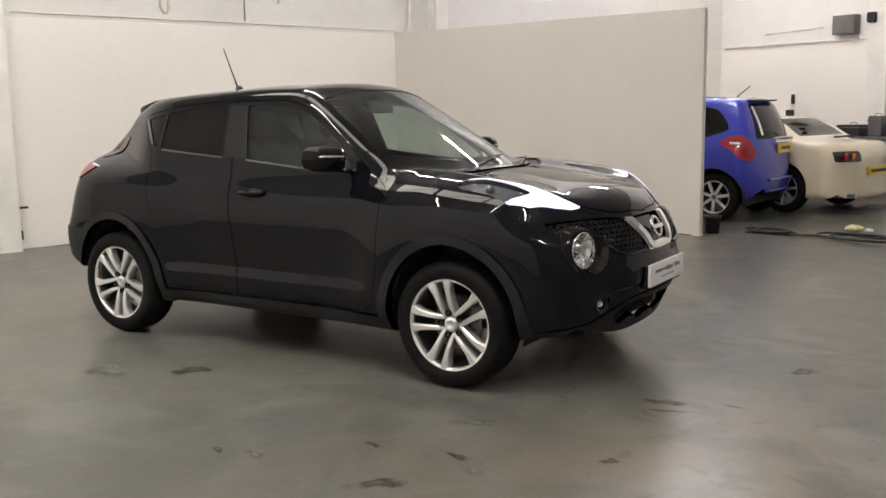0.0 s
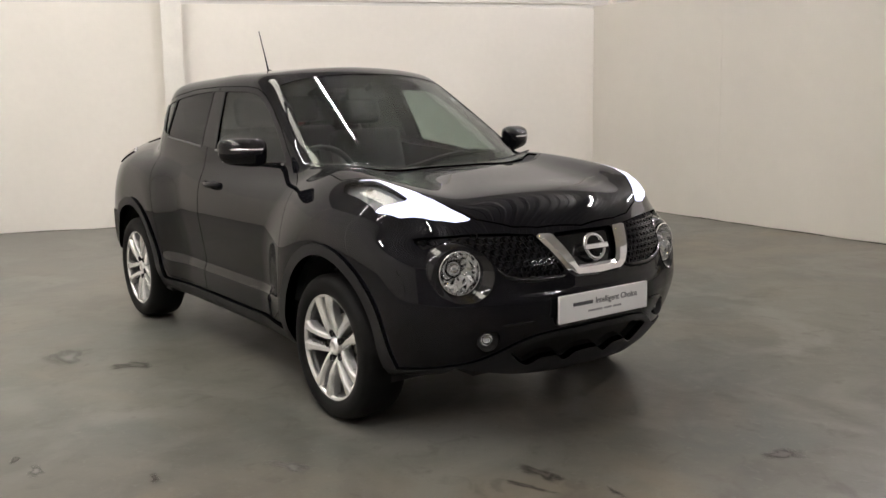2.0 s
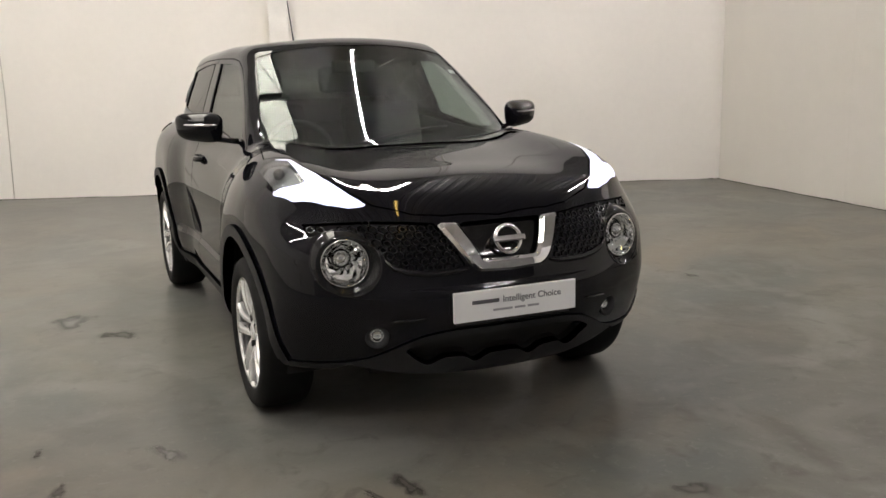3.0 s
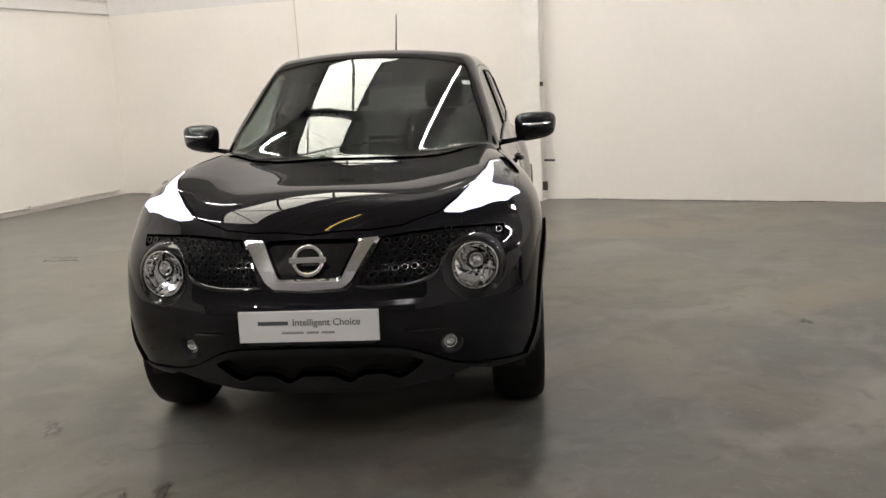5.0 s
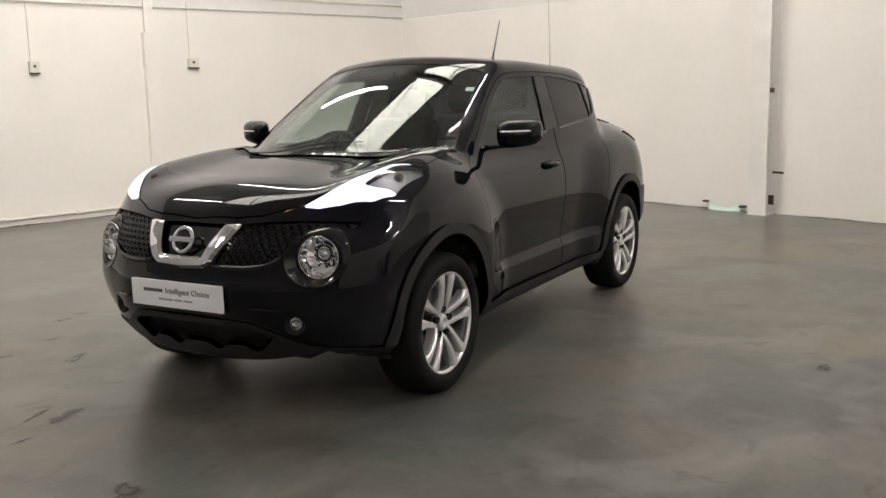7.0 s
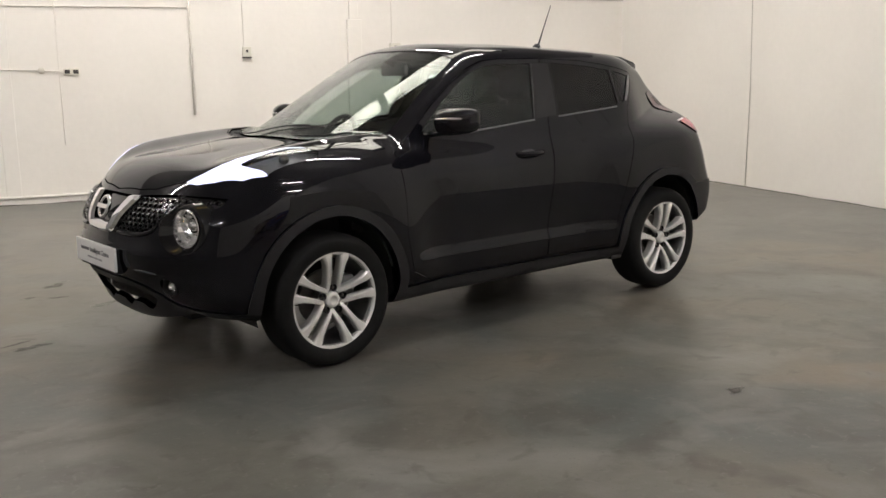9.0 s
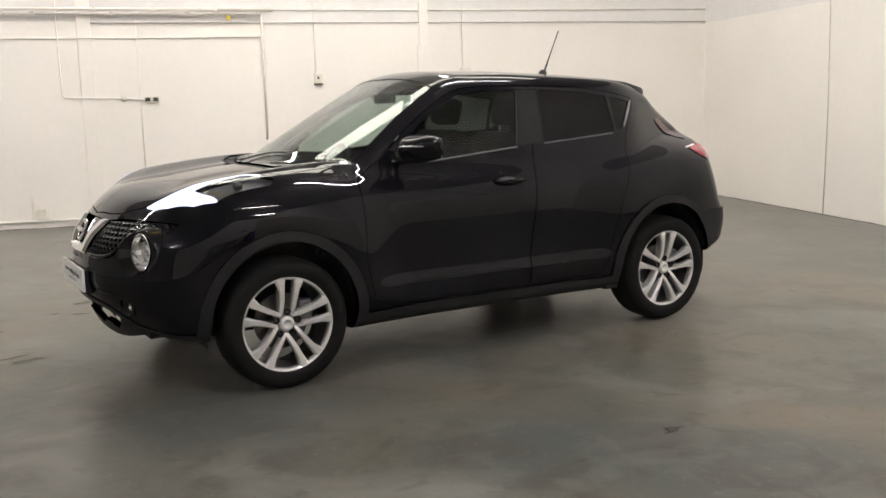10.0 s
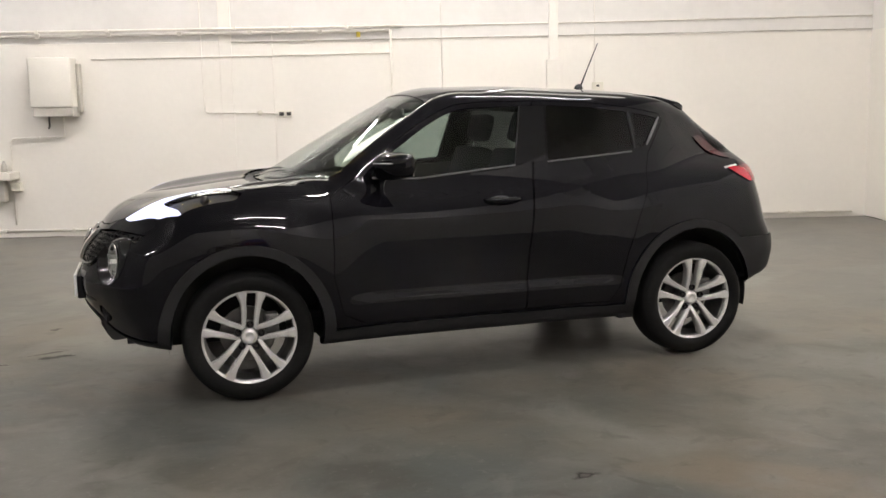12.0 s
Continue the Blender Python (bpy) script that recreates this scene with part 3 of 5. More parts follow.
def near(g, s, ymin=0.4):
    """The outline g on one flank of the car only (s = 1 the car's left)."""
    return lambda X: np.maximum(g(X), ymin - s * X[:, 1])


def both(*gs):
    return lambda X: np.maximum.reduce([g(X) for g in gs])


def grown(g, d):
    return lambda X: g(X) - d


TURN = 21.7
CAR = pose(0, 0, 0, 0, 0, TURN)
car = thing("car", "glossy black compact crossover car with lit running lights", "car", CAR)

O_window_f = [(0.60, 1.095), (0.53, 1.150), (0.44, 1.228), (0.28, 1.335), (0.16, 1.400), (0.08, 1.430), (-0.05, 1.442), (-0.285, 1.445), (-0.215, 1.132), (0.34, 1.079)]
O_window_r = [(-0.445, 1.448), (-0.70, 1.432), (-0.935, 1.402), (-0.945, 1.20), (-0.92, 1.184), (-0.412, 1.146)]
O_quarter = [(-0.967, 1.397), (-1.08, 1.378), (-1.145, 1.362), (-1.01, 1.203), (-0.972, 1.196)]
O_post = [(-0.297, 1.445), (-0.437, 1.447), (-0.404, 1.146), (-0.225, 1.131)]
O_door_f = [(0.82, 1.00), (0.66, 1.095), (0.47, 1.250), (0.30, 1.362), (0.18, 1.425), (0.08, 1.460), (-0.05, 1.472), (-0.366, 1.475), (-0.318, 1.08), (-0.262, 0.675),
            (-0.243, 0.335), (0.66, 0.335), (0.79, 0.40), (0.835, 0.60)]
O_door_r = [(-0.368, 1.475), (-0.70, 1.462), (-0.95, 1.43), (-1.17, 1.39), (-1.185, 1.35), (-1.04, 1.17), (-0.99, 1.00), (-0.90, 0.80), (-0.84, 0.62), (-0.80, 0.44), (-0.74, 0.345),
            (-0.245, 0.335), (-0.264, 0.675), (-0.320, 1.08)]
O_lens = [(1.825, 0.475), (1.755, 0.535), (1.65, 0.600), (1.52, 0.640), (1.39, 0.652), (1.32, 0.685), (1.255, 0.735), (1.30, 0.768), (1.40, 0.768), (1.57, 0.772), (1.66, 0.720), (1.75, 0.620), (1.80, 0.545)]
O_smoked = [(1.645, 0.660), (1.58, 0.668), (1.50, 0.668), (1.39, 0.664), (1.31, 0.694), (1.20, 0.74), (1.20, 0.83), (1.55, 0.83), (1.563, 0.757), (1.612, 0.708)]
O_tail = [(-1.555, 1.064), (-1.76, 1.076), (-1.76, 0.985), (-1.67, 0.985), (-1.615, 1.014)]
O_tail_arm = [(-1.44, 1.245), (-1.50, 1.192), (-1.60, 1.126), (-1.66, 1.112), (-1.64, 1.165), (-1.50, 1.255)]
O_screen = [(1.105, 0.0), (1.09, 0.25), (1.055, 0.45), (0.96, 0.575), (0.86, 0.628), (0.74, 0.632), (0.455, 0.556), (0.225, 0.515), (0.248, 0.3), (0.268, 0.0)]
O_cowl = [(1.165, 0.0), (1.15, 0.25), (1.11, 0.48), (1.035, 0.578), (0.975, 0.562), (1.055, 0.45), (1.09, 0.25), (1.105, 0.0)]
O_bonnet = [(1.168, 0.0), (1.153, 0.25), (1.113, 0.485), (1.02, 0.618), (0.92, 0.672), (1.20, 0.722), (1.36, 0.652), (1.52, 0.633), (1.65, 0.593), (1.755, 0.528), (1.828, 0.465), (1.905, 0.33), (1.935, 0.22), (1.958, 0.0)]
O_vee = [(0.262, 0.846), (0.178, 0.842), (0.110, 0.714), (-0.110, 0.714), (-0.178, 0.842), (-0.262, 0.846), (-0.163, 0.696), (-0.130, 0.670), (0.0, 0.664), (0.130, 0.670), (0.163, 0.696)]
O_grille = [(0.262, 0.846), (0.37, 0.856), (0.50, 0.860), (0.62, 0.855), (0.715, 0.848), (0.70, 0.805), (0.62, 0.832), (0.53, 0.815), (0.475, 0.755), (0.455, 0.705), (0.34, 0.682), (0.175, 0.690)]
O_centre = [(0.0, 0.846), (0.174, 0.844), (0.106, 0.718), (0.0, 0.717)]
LAMP = (0.596, 0.717)          # middle of each round headlamp, across and up
FOG = (0.500, 0.440)
WHEEL_R = 0.334


def mirrored(o):
    return [(a, b) for a, b in o] + [(a, -b) for a, b in o[::-1] if b > 0]


def on_side(x, z, s, out=0.0):
    """A point on the flank."""
    a, b = 0.3, 1.0
    for _ in range(30):
        m = (a + b) / 2
        a, b = (m, b) if field(np.array([[x, m, z]]))[0] < 0 else (a, m)
    return Vector((x, s * (a + out), z))


def on_front(y, z, out=0.0):
    a, b = 1.2, 2.3
    for _ in range(30):
        m = (a + b) / 2
        a, b = (m, b) if field(np.array([[m, abs(y), z]]))[0] < 0 else (a, m)
    return Vector((a + out, y, z))


def on_top(x, y, out=0.0):
    a, b = 0.7, 1.8
    for _ in range(30):
        m = (a + b) / 2
        a, b = (m, b) if field(np.array([[x, abs(y), m]]))[0] < 0 else (a, m)
    return Vector((x, y, a + out))


def disc(cx, cz, r, s):
    """A round outline on one flank."""
    return lambda X: np.maximum(np.hypot(X[:, 0] - cx, X[:, 2] - cz) - r, 0.45 - s * X[:, 1])


def opening(cx, cz, a, b, s):
    """An upright oval on one flank, a half wide and b half high."""
    return lambda X: np.maximum((np.hypot((X[:, 0] - cx) / a, (X[:, 2] - cz) / b) - 1) * a, 0.45 - s * X[:, 1])


def face(o, s=0):
    """An outline of (across, up) on the nose; s = 0 covers both halves."""
    pts = [((s or 1) * a, b) for a, b in o]
    g = poly(pts, 0.0, 1, 2) if s else poly(mirrored_y(o), 0.0, 1, 2)
    return lambda X: np.maximum(g(X), 1.3 - X[:, 0])


def mirrored_y(o):
    return [(a, b) for a, b in o] + [(-a, b) for a, b in o[::-1] if a > 0]


def spot(y, z, r):
    return lambda X: np.maximum(np.hypot(X[:, 1] - y, X[:, 2] - z) - r, 1.3 - X[:, 0])


rest = skin(0.017)
panels = {}
clad_line = curve([(0.0, 0.462), (0.2, 0.458), (0.33, 0.440), (0.43, 0.392), (0.52, 0.345), (0.60, 0.330), (0.72, 0.322), (0.9, 0.318)], 0.02)
lip_line = curve([(0.0, 0.335), (0.06, 0.332), (0.115, 0.300), (0.17, 0.332), (0.24, 0.335), (0.30, 0.305), (0.34, 0.325), (0.40, 0.38)], 0.008)
for s in (1, -1):
    for cx in (WB, -WB):
        _, rest = cut(rest, opening(cx, 0.338, 0.378, 0.402, s))
    panels["sill", s], rest = cut(rest, both(lambda X: X[:, 2] - 0.325, lambda X: np.abs(X[:, 0]) - 1.0, lambda X, s=s: 0.4 - s * X[:, 1]))
low, rest = cut(rest, lambda X: np.maximum(X[:, 2] - clad_line(np.abs(X[:, 1])), 1.2 - X[:, 0]))
mouth = lambda X: np.maximum.reduce([np.abs(X[:, 1]) - 0.40, lip_line(np.abs(X[:, 1])) - X[:, 2], X[:, 2] - clad_line(np.abs(X[:, 1])) + 0.03, 1.5 - X[:, 0]])
panels["mouth"], panels["low_front"] = cut(low, mouth)
panels["low_rear"], rest = cut(rest, lambda X: np.maximum(X[:, 2] - 0.665, X[:, 0] + 1.52))
for s in (1, -1):
    for cx in (WB, -WB):
        panels["arch", s, cx], rest = cut(rest, opening(cx, 0.338, 0.434, 0.450, s))
    for key, o in (("window_f", O_window_f), ("window_r", O_window_r), ("quarter", O_quarter), ("post", O_post)):
        panels[key, s], rest = cut(rest, near(poly(o), s))
    for key, o in (("door_f", O_door_f), ("door_r", O_door_r)):
        d, rest = cut(rest, near(poly(o), s))
        panels[key, s], _ = cut(d, near(grown(poly(o), -0.004), s))
    lens, rest = cut(rest, both(poly([(a, s * b) for a, b in O_lens], 0.0, 0, 1), lambda X: 0.84 - X[:, 2]))
    panels["smoked", s], panels["lit", s] = cut(lens, poly([(a, s * b) for a, b in O_smoked], 0.0, 0, 1))
    _, rest = cut(rest, spot(s * LAMP[0], LAMP[1], 0.116))
    _, rest = cut(rest, spot(s * FOG[0], FOG[1], 0.042))
    panels["grille", s], rest = cut(rest, face(O_grille, s))
    panels["tail", s], rest = cut(rest, near(poly(O_tail), s))
    panels["tail_arm", s], rest = cut(rest, near(poly(O_tail_arm), s))
panels["vee"], rest = cut(rest, face(O_vee, 1))
panels["centre"], rest = cut(rest, face(O_centre))
panels["windscreen"], rest = cut(rest, both(poly(mirrored(O_screen), 0.0, 0, 1), lambda X: 1.02 - X[:, 2]))
panels["cowl"], rest = cut(rest, both(poly(mirrored(O_cowl), 0.0, 0, 1), lambda X: 1.02 - X[:, 2]))
panels["rear_window"], rest = cut(rest, lambda X: np.maximum.reduce([np.abs(X[:, 1]) - 0.46 - 0.1 * (1.4 - X[:, 2]), 1.13 - X[:, 2], X[:, 2] - 1.40, X[:, 0] + 1.3]))
bon = both(poly(mirrored(O_bonnet), 0.0, 0, 1), lambda X: 0.83 - X[:, 2])
b_all, rest = cut(rest, bon)
panels["bonnet"], _ = cut(b_all, grown(bon, -0.004))
panels["tailgate"], rest = cut(rest, lambda X: np.maximum.reduce([np.abs(X[:, 1]) - 0.56, 0.70 - X[:, 2], X[:, 0] + 1.45, X[:, 2] - 1.42]))

sheet("body", rest, M_paint, car)
sheet("bonnet", panels["bonnet"], M_paint, car)
sheet("tailgate", panels["tailgate"], M_paint, car, "", 0.02, -0.003)
sheet("windscreen", panels["windscreen"], M_glass, car, "clear tinted windscreen", 0.005, -0.003)
sheet("scuttle", panels["cowl"], M_clad, car, "matt black plastic", 0.02, -0.012)
sheet("rear_window", panels["rear_window"], M_privacy, car, "dark privacy glass", 0.005, -0.003)
sheet("front_lower_bumper", panels["low_front"], M_clad, car, "matt black plastic", 0.03, 0.006)
sheet("air_intake", panels["mouth"], M_trim, car, "black recessed intake", 0.01, -0.05)
sheet("rear_lower_bumper", panels["low_rear"], M_clad, car, "matt black plastic", 0.03, 0.006)
sheet("grille_centre", panels["centre"], M_gloss_black, car, "", 0.01, -0.02)

# small paper sticker high on the windscreen
bm = bmesh.new()
quad = [on_top(0.40, 0.500, -0.012), on_top(0.375, 0.540, -0.012), on_top(0.345, 0.535, -0.012), on_top(0.370, 0.495, -0.012)]
lo = [bm.verts.new(p - Vector((0, 0, 0.001))) for p in quad]
hi = [bm.verts.new(p) for p in quad]
bm.faces.new(hi)
bm.faces.new(lo[::-1])
for k in range(4):
    bm.faces.new((lo[k], lo[(k + 1) % 4], hi[(k + 1) % 4], hi[k]))
bmesh.ops.recalc_face_normals(bm, faces=bm.faces)
part("sticker", bm, M_plate, car, "small pale windscreen sticker")

# wing at the back of the roof
wing = bmesh.new()
rows = []
for k in range(25):
    y = -0.47 + 0.94 * k / 24
    e = abs(y) / 0.47
    x1 = -1.462 + 0.05 * e ** 2.5
    a, b = on_top(-1.10, y, 0.002), on_top(-1.25, y, 0.012)
    zt = a.z - 0.040 - 0.012 * e ** 3
    rows.append([wing.verts.new(c) for c in ((a.x, y, a.z), (-1.25, y, b.z), (x1 + 0.025, y * 0.99, zt), (x1, y * 0.98, zt - 0.016), (x1 - 0.004, y * 0.97, zt - 0.085), (x1 + 0.10, y * 0.95, zt - 0.135))])
for A, B in zip(rows, rows[1:]):
    for i in range(5):
        wing.faces.new((A[i], B[i], B[i + 1], A[i + 1]))
wing.faces.new(rows[0])
wing.faces.new(rows[-1][::-1])
bmesh.ops.recalc_face_normals(wing, faces=wing.faces)
part("roof_spoiler", wing, M_paint, car, "", True)


def lattice(s):
    """Honeycomb bars over one half of the grille, following the nose."""
    bm = bmesh.new()
    g = poly([(s * a, b) for a, b in O_grille], 0.0, 1, 2)
    dy, dz = 0.034, 0.026
    for r in range(9):
        for c in range(24):
            y0 = 0.16 + c * dy + (dy / 2 if r % 2 else 0)
            z0 = 0.675 + r * dz * 0.86
            hexa = [(y0 + 0.0155 * math.cos(a), z0 + 0.0125 * math.sin(a)) for a in [math.pi / 6 + math.pi / 3 * i for i in range(6)]]
            if g(np.array([[2.0, s * y0, z0]]))[0] > -0.006:
                continue
            ring = [on_front(s * y, z, 0.001) for y, z in hexa]
            back = [p + Vector((-0.016, 0, 0)) for p in ring]
            inn = [ring[i].lerp((ring[i] + ring[(i + 3) % 6]) / 2, 0.34) for i in range(6)]
            A, B, C = ([bm.verts.new(p) for p in q] for q in (ring, inn, back))
            for i in range(6):
                j = (i + 1) % 6
                bm.faces.new((A[i], A[j], B[j], B[i]))
                bm.faces.new((B[i], B[j], C[j], C[i]))
    bmesh.ops.recalc_face_normals(bm, faces=bm.faces)
    return bm


def aim(p, n, roll=0.0):
    """A frame at p whose z axis is n."""
    return Matrix.Translation(p) @ Vector(n).to_track_quat("Z", "Y").to_matrix().to_4x4()


def moved(bm, m):
    bm.transform(m)
    return bm


doors = {}
for s in (1, -1):
    for cx in (WB, -WB):
        sheet("wheel_arch_trim", panels["arch", s, cx], M_clad, car, "matt black plastic", 0.05, 0.012)
        bm = bmesh.new()
        rings = []
        for k in range(33):
            a = math.pi * (-0.07 + 1.14 * k / 32)
            rings.append([bm.verts.new((cx + 0.394 * math.cos(a), s * y, 0.338 + 0.416 * math.sin(a))) for y in (0.775, 0.52)])
        for A, B in zip(rings, rings[1:]):
            bm.faces.new((A[0], A[1], B[1], B[0]))
        bm.faces.new([q[1] for q in rings])
        part("wheel_well", bm, M_trim, car, "black felt wheel well liner")
    sheet("sill", panels["sill", s], M_clad, car, "matt black plastic", 0.03, 0.010)
    part("mud_flap", boxed(-0.905, -0.80, min(s * 0.66, s * 0.80), max(s * 0.66, s * 0.80), 0.235, 0.325, bevel=0.018), M_clad, car, "small black flap ahead of the wheel")
    df = doors["f", s] = sheet("front_door", panels["door_f", s], M_paint, car)
    dr = doors["r", s] = sheet("rear_door", panels["door_r", s], M_paint, car)
    sheet("window", panels["window_f", s], M_side_glass, df, "lightly tinted glass", 0.004, -0.004)
    sheet("window", panels["window_r", s], M_privacy, dr, "dark privacy glass", 0.004, -0.004)
    sheet("quarter_window", panels["quarter", s], M_privacy, dr, "dark privacy glass", 0.004, -0.004)
    sheet("window_post", panels["post", s], M_gloss_black, df, "satin black post", 0.01, -0.002)
    # weather strips under the windows
    for d, xs in ((df, (0.58, -0.22)), (dr, (-0.41, -0.93))):
        pts = []
        for k in range(14):
            x = xs[0] + (xs[1] - xs[0]) * k / 13
            z = np.interp(x, [-0.945, -0.92, -0.412, -0.215, 0.34, 0.60], [1.185, 1.181, 1.142, 1.128, 1.075, 1.088]) - 0.004
            pts.append(on_side(x, float(z), s, 0.001))
        part("weather_strip", tubed(pts, 0.0055, 6), M_weather, d, "dull grey weather strip")
    for d, ends in ((dr, ((-0.955, 1.196), (-0.948, 1.402))), (df, ((-0.218, 1.133), (-0.291, 1.445)))):
        pts = [on_side(ends[0][0] + (ends[1][0] - ends[0][0]) * k / 8, ends[0][1] + (ends[1][1] - ends[0][1]) * k / 8, s, 0.001) for k in range(9)]
        part("window_edge", tubed(pts, 0.004, 6), M_clad, d, "satin black window edge")
    # rear door pull beside the quarter window
    pts = [on_side(x, z, s, 0.004) for x, z in ((-1.035, 1.215), (-1.075, 1.265), (-1.115, 1.315), (-1.16, 1.368))]
    # the pull is black; its edge highlight is put into this grey
    part("door_pull", tubed(pts, [0.005, 0.008, 0.008, 0.005], 8), M_weather, dr, "door pull, grey for the highlight along its black edge")
    # front door handle
    bm = bmesh.new()
    pts = [on_side(-0.015 - 0.205 * k / 12, 0.946 - 0.004 * math.sin(math.pi * k / 12), s, 0.030 * math.sin(math.pi * k / 12) ** 0.45 - 0.004) for k in range(13)]
    tube(bm, pts, [0.012 + 0.005 * math.sin(math.pi * k / 12) for k in range(13)], 10)
    bmesh.ops.recalc_face_normals(bm, faces=bm.faces)
    h = part("handle", bm, M_paint, df, "glossy black door handle", True)
    # no hollow is cut: a near-black oval gives the recess its shade
    q = on_side(-0.10, 0.935, s, -0.004)
    bm = bmesh.new()
    bmesh.ops.create_uvsphere(bm, u_segments=24, v_segments=12, radius=1.0)
    for v in bm.verts:
        v.co = Vector((v.co.x * 0.075, v.co.y * 0.008, v.co.z * 0.032))
    bm.transform(Matrix.Translation(q))
    part("recess_shade", bm, M_trim, df, "dark oval standing in for the shaded recess behind the handle", True)
    # running light cluster on the wing
    arm, wedge = cut(panels["lit", s], lambda X, s=s: np.maximum(X[:, 0] - 1.60 + 0.5 * (s * X[:, 1] - 0.62), s * X[:, 1] - 0.715))
    c = sheet("running_lamp", wedge, M_drl, car, "lit white running light", 0.004, 0.001)
    sheet("light_guide", arm, M_drl_soft, c, "dimmer glowing upper arm", 0.004, 0.0005)
    sheet("smoked_lens", panels["smoked", s], M_lens, c, "clear lens over a dark bowl", 0.004, 0.0)
    sheet("lamp_bowl", panels["smoked", s], M_alloy_dark, c, "", 0.004, -0.030)
    mid = on_top(1.44, s * 0.715, -0.02)
    bm = bmesh.new()
    bmesh.ops.create_uvsphere(bm, u_segments=20, v_segments=10, radius=0.024)
    part("bulb", moved(bm, Matrix.Translation(mid)), M_disc, c, "small dull indicator bowl", True)
    # round headlamp: glass facing ahead at the back of a short black tunnel
    p = on_front(s * LAMP[0], LAMP[1])
    n = Vector((0.97, 0.24 * s, 0.06)).normalized()
    m = aim(p - n * 0.012, n)
    back = on_front(s * (LAMP[0] + 0.080), LAMP[1])
    m = aim(Vector((back.x + 0.030, p.y, p.z)), n)
    bm = bmesh.new()
    rim = []
    for k in range(56):
        a = 2 * math.pi * k / 56
        q = on_front(s * (LAMP[0] + 0.1165 * math.cos(a)), LAMP[1] + 0.1165 * math.sin(a), 0.001)
        g = m @ Vector((0.0, 0.0, 0.0))
        e = Vector((0.0, s * math.cos(a), math.sin(a)))
        e = (e - n * e.dot(n)).normalized()
        rim.append((q, (q * 0.35 + (g + e * 0.100) * 0.65), g + e * 0.088 - n * 0.004, g + e * 0.083 - n * 0.012))
    cols = [[bm.verts.new(v) for v in r] for r in rim]
    for A, B in zip(cols, cols[1:] + cols[:1]):
        for i in range(3):
            bm.faces.new((A[i], B[i], B[i + 1], A[i + 1]))
    bmesh.ops.recalc_face_normals(bm, faces=bm.faces)
    b = part("headlamp", bm, M_gloss_black, car, "round headlamp in a gloss black bezel", True)
    part("lamp_ring", tubed([r[0] for r in rim], 0.0028, 6, True), M_gloss_black, b, "", True)
    lens = lathed([(0.088, -0.004), (0.080, 0.008), (0.060, 0.018), (0.032, 0.024), (0.0005, 0.026)], 36, "z")
    part("headlamp_lens", moved(lens, m), M_lens, b, "clear domed lens", True)
    part("lens_ring", moved(lathed([(0.084, 0.0), (0.0865, 0.003), (0.089, 0.0), (0.0865, -0.006)], 40, "z", closed=True), m), M_chrome, b, "", True)
    bowl = bmesh.new()
    lathe(bowl, [(0.086, -0.004), (0.081, -0.022), (0.068, -0.040), (0.050, -0.053), (0.030, -0.062), (0.006, -0.066)], 22, "z")
    jit = random.Random(5)
    for v in bowl.verts:
        if v.co.z < -0.01:
            v.co += Vector((jit.uniform(-1, 1) * 0.002, jit.uniform(-1, 1) * 0.002, jit.uniform(-1, 1) * 0.0055))
    part("reflector", moved(bowl, m), M_reflector, b, "faceted chrome reflector")
    pr = bmesh.new()
    lathe(pr, [(0.030, -0.058), (0.029, -0.030), (0.024, -0.026), (0.020, -0.020), (0.011, -0.013), (0.001, -0.011)], 24, "z", centre=(0.012 * s, 0.016, 0))
    part("bulb_shield", moved(pr, m), M_chrome, b, "chrome bulb shield", True)
    part("shield_collar", moved(lathed([(0.031, -0.044), (0.036, -0.040), (0.036, -0.034), (0.031, -0.031)], 28, "z", centre=(0.012 * s, 0.016, 0), closed=True), m), M_gloss_black, b, "dark collar")
    # fog lamp
    p = on_front(s * FOG[0], FOG[1], -0.005)
    m = aim(p, (0.95, 0.30 * s, 0.0))
    f = part("fog_lamp", moved(lathed([(0.042, 0.006), (0.046, 0.001), (0.042, -0.03), (0.026, -0.035), (0.026, -0.014), (0.034, -0.004)], 32, "z", closed=True), m), M_trim, car, "small round fog lamp", True)
    part("fog_reflector", moved(lathed([(0.028, -0.012), (0.023, -0.024), (0.011, -0.030), (0.001, -0.031)], 24, "z"), m), M_reflector, f, "", True)
    part("fog_lens", moved(lathed([(0.029, -0.010), (0.018, -0.005), (0.001, -0.003)], 24, "z"), m), M_lens, f, "", True)
    # blade across the bumper vent
    pts = [on_front(s * (0.335 + 0.014 * k), 0.512 - 0.0012 * k, 0.002) for k in range(10)]
    part("vent_blade", tubed(pts, [0.002, 0.005, 0.0065, 0.007, 0.007, 0.007, 0.007, 0.0065, 0.005, 0.002], 8), M_gloss_black, car, "gloss black vent blade", True)
    # grille half with its honeycomb
    g = sheet("grille", panels["grille", s], M_trim, car, "black honeycomb grille", 0.004, -0.022)
    tagged(part("honeycomb", lattice(s), M_mesh_black, g, "gloss black honeycomb bars"), kind="stuff")
    t = sheet("tail_lamp", panels["tail", s], M_red, car, "red boomerang tail lamp", 0.03, 0.006)
    sheet("lamp_arm", panels["tail_arm", s], M_red_dark, t, "dull red upper arm of the lamp", 0.02, 0.004)
    bm = bmesh.new()
    tube(bm, [on_side(-1.545 - 0.025 * k, 1.066 + 0.0025 * k, s, 0.004) for k in range(5)], 0.008, 6)
    part("reverse_lens", bm, M_plate, t, "clear reversing strip")

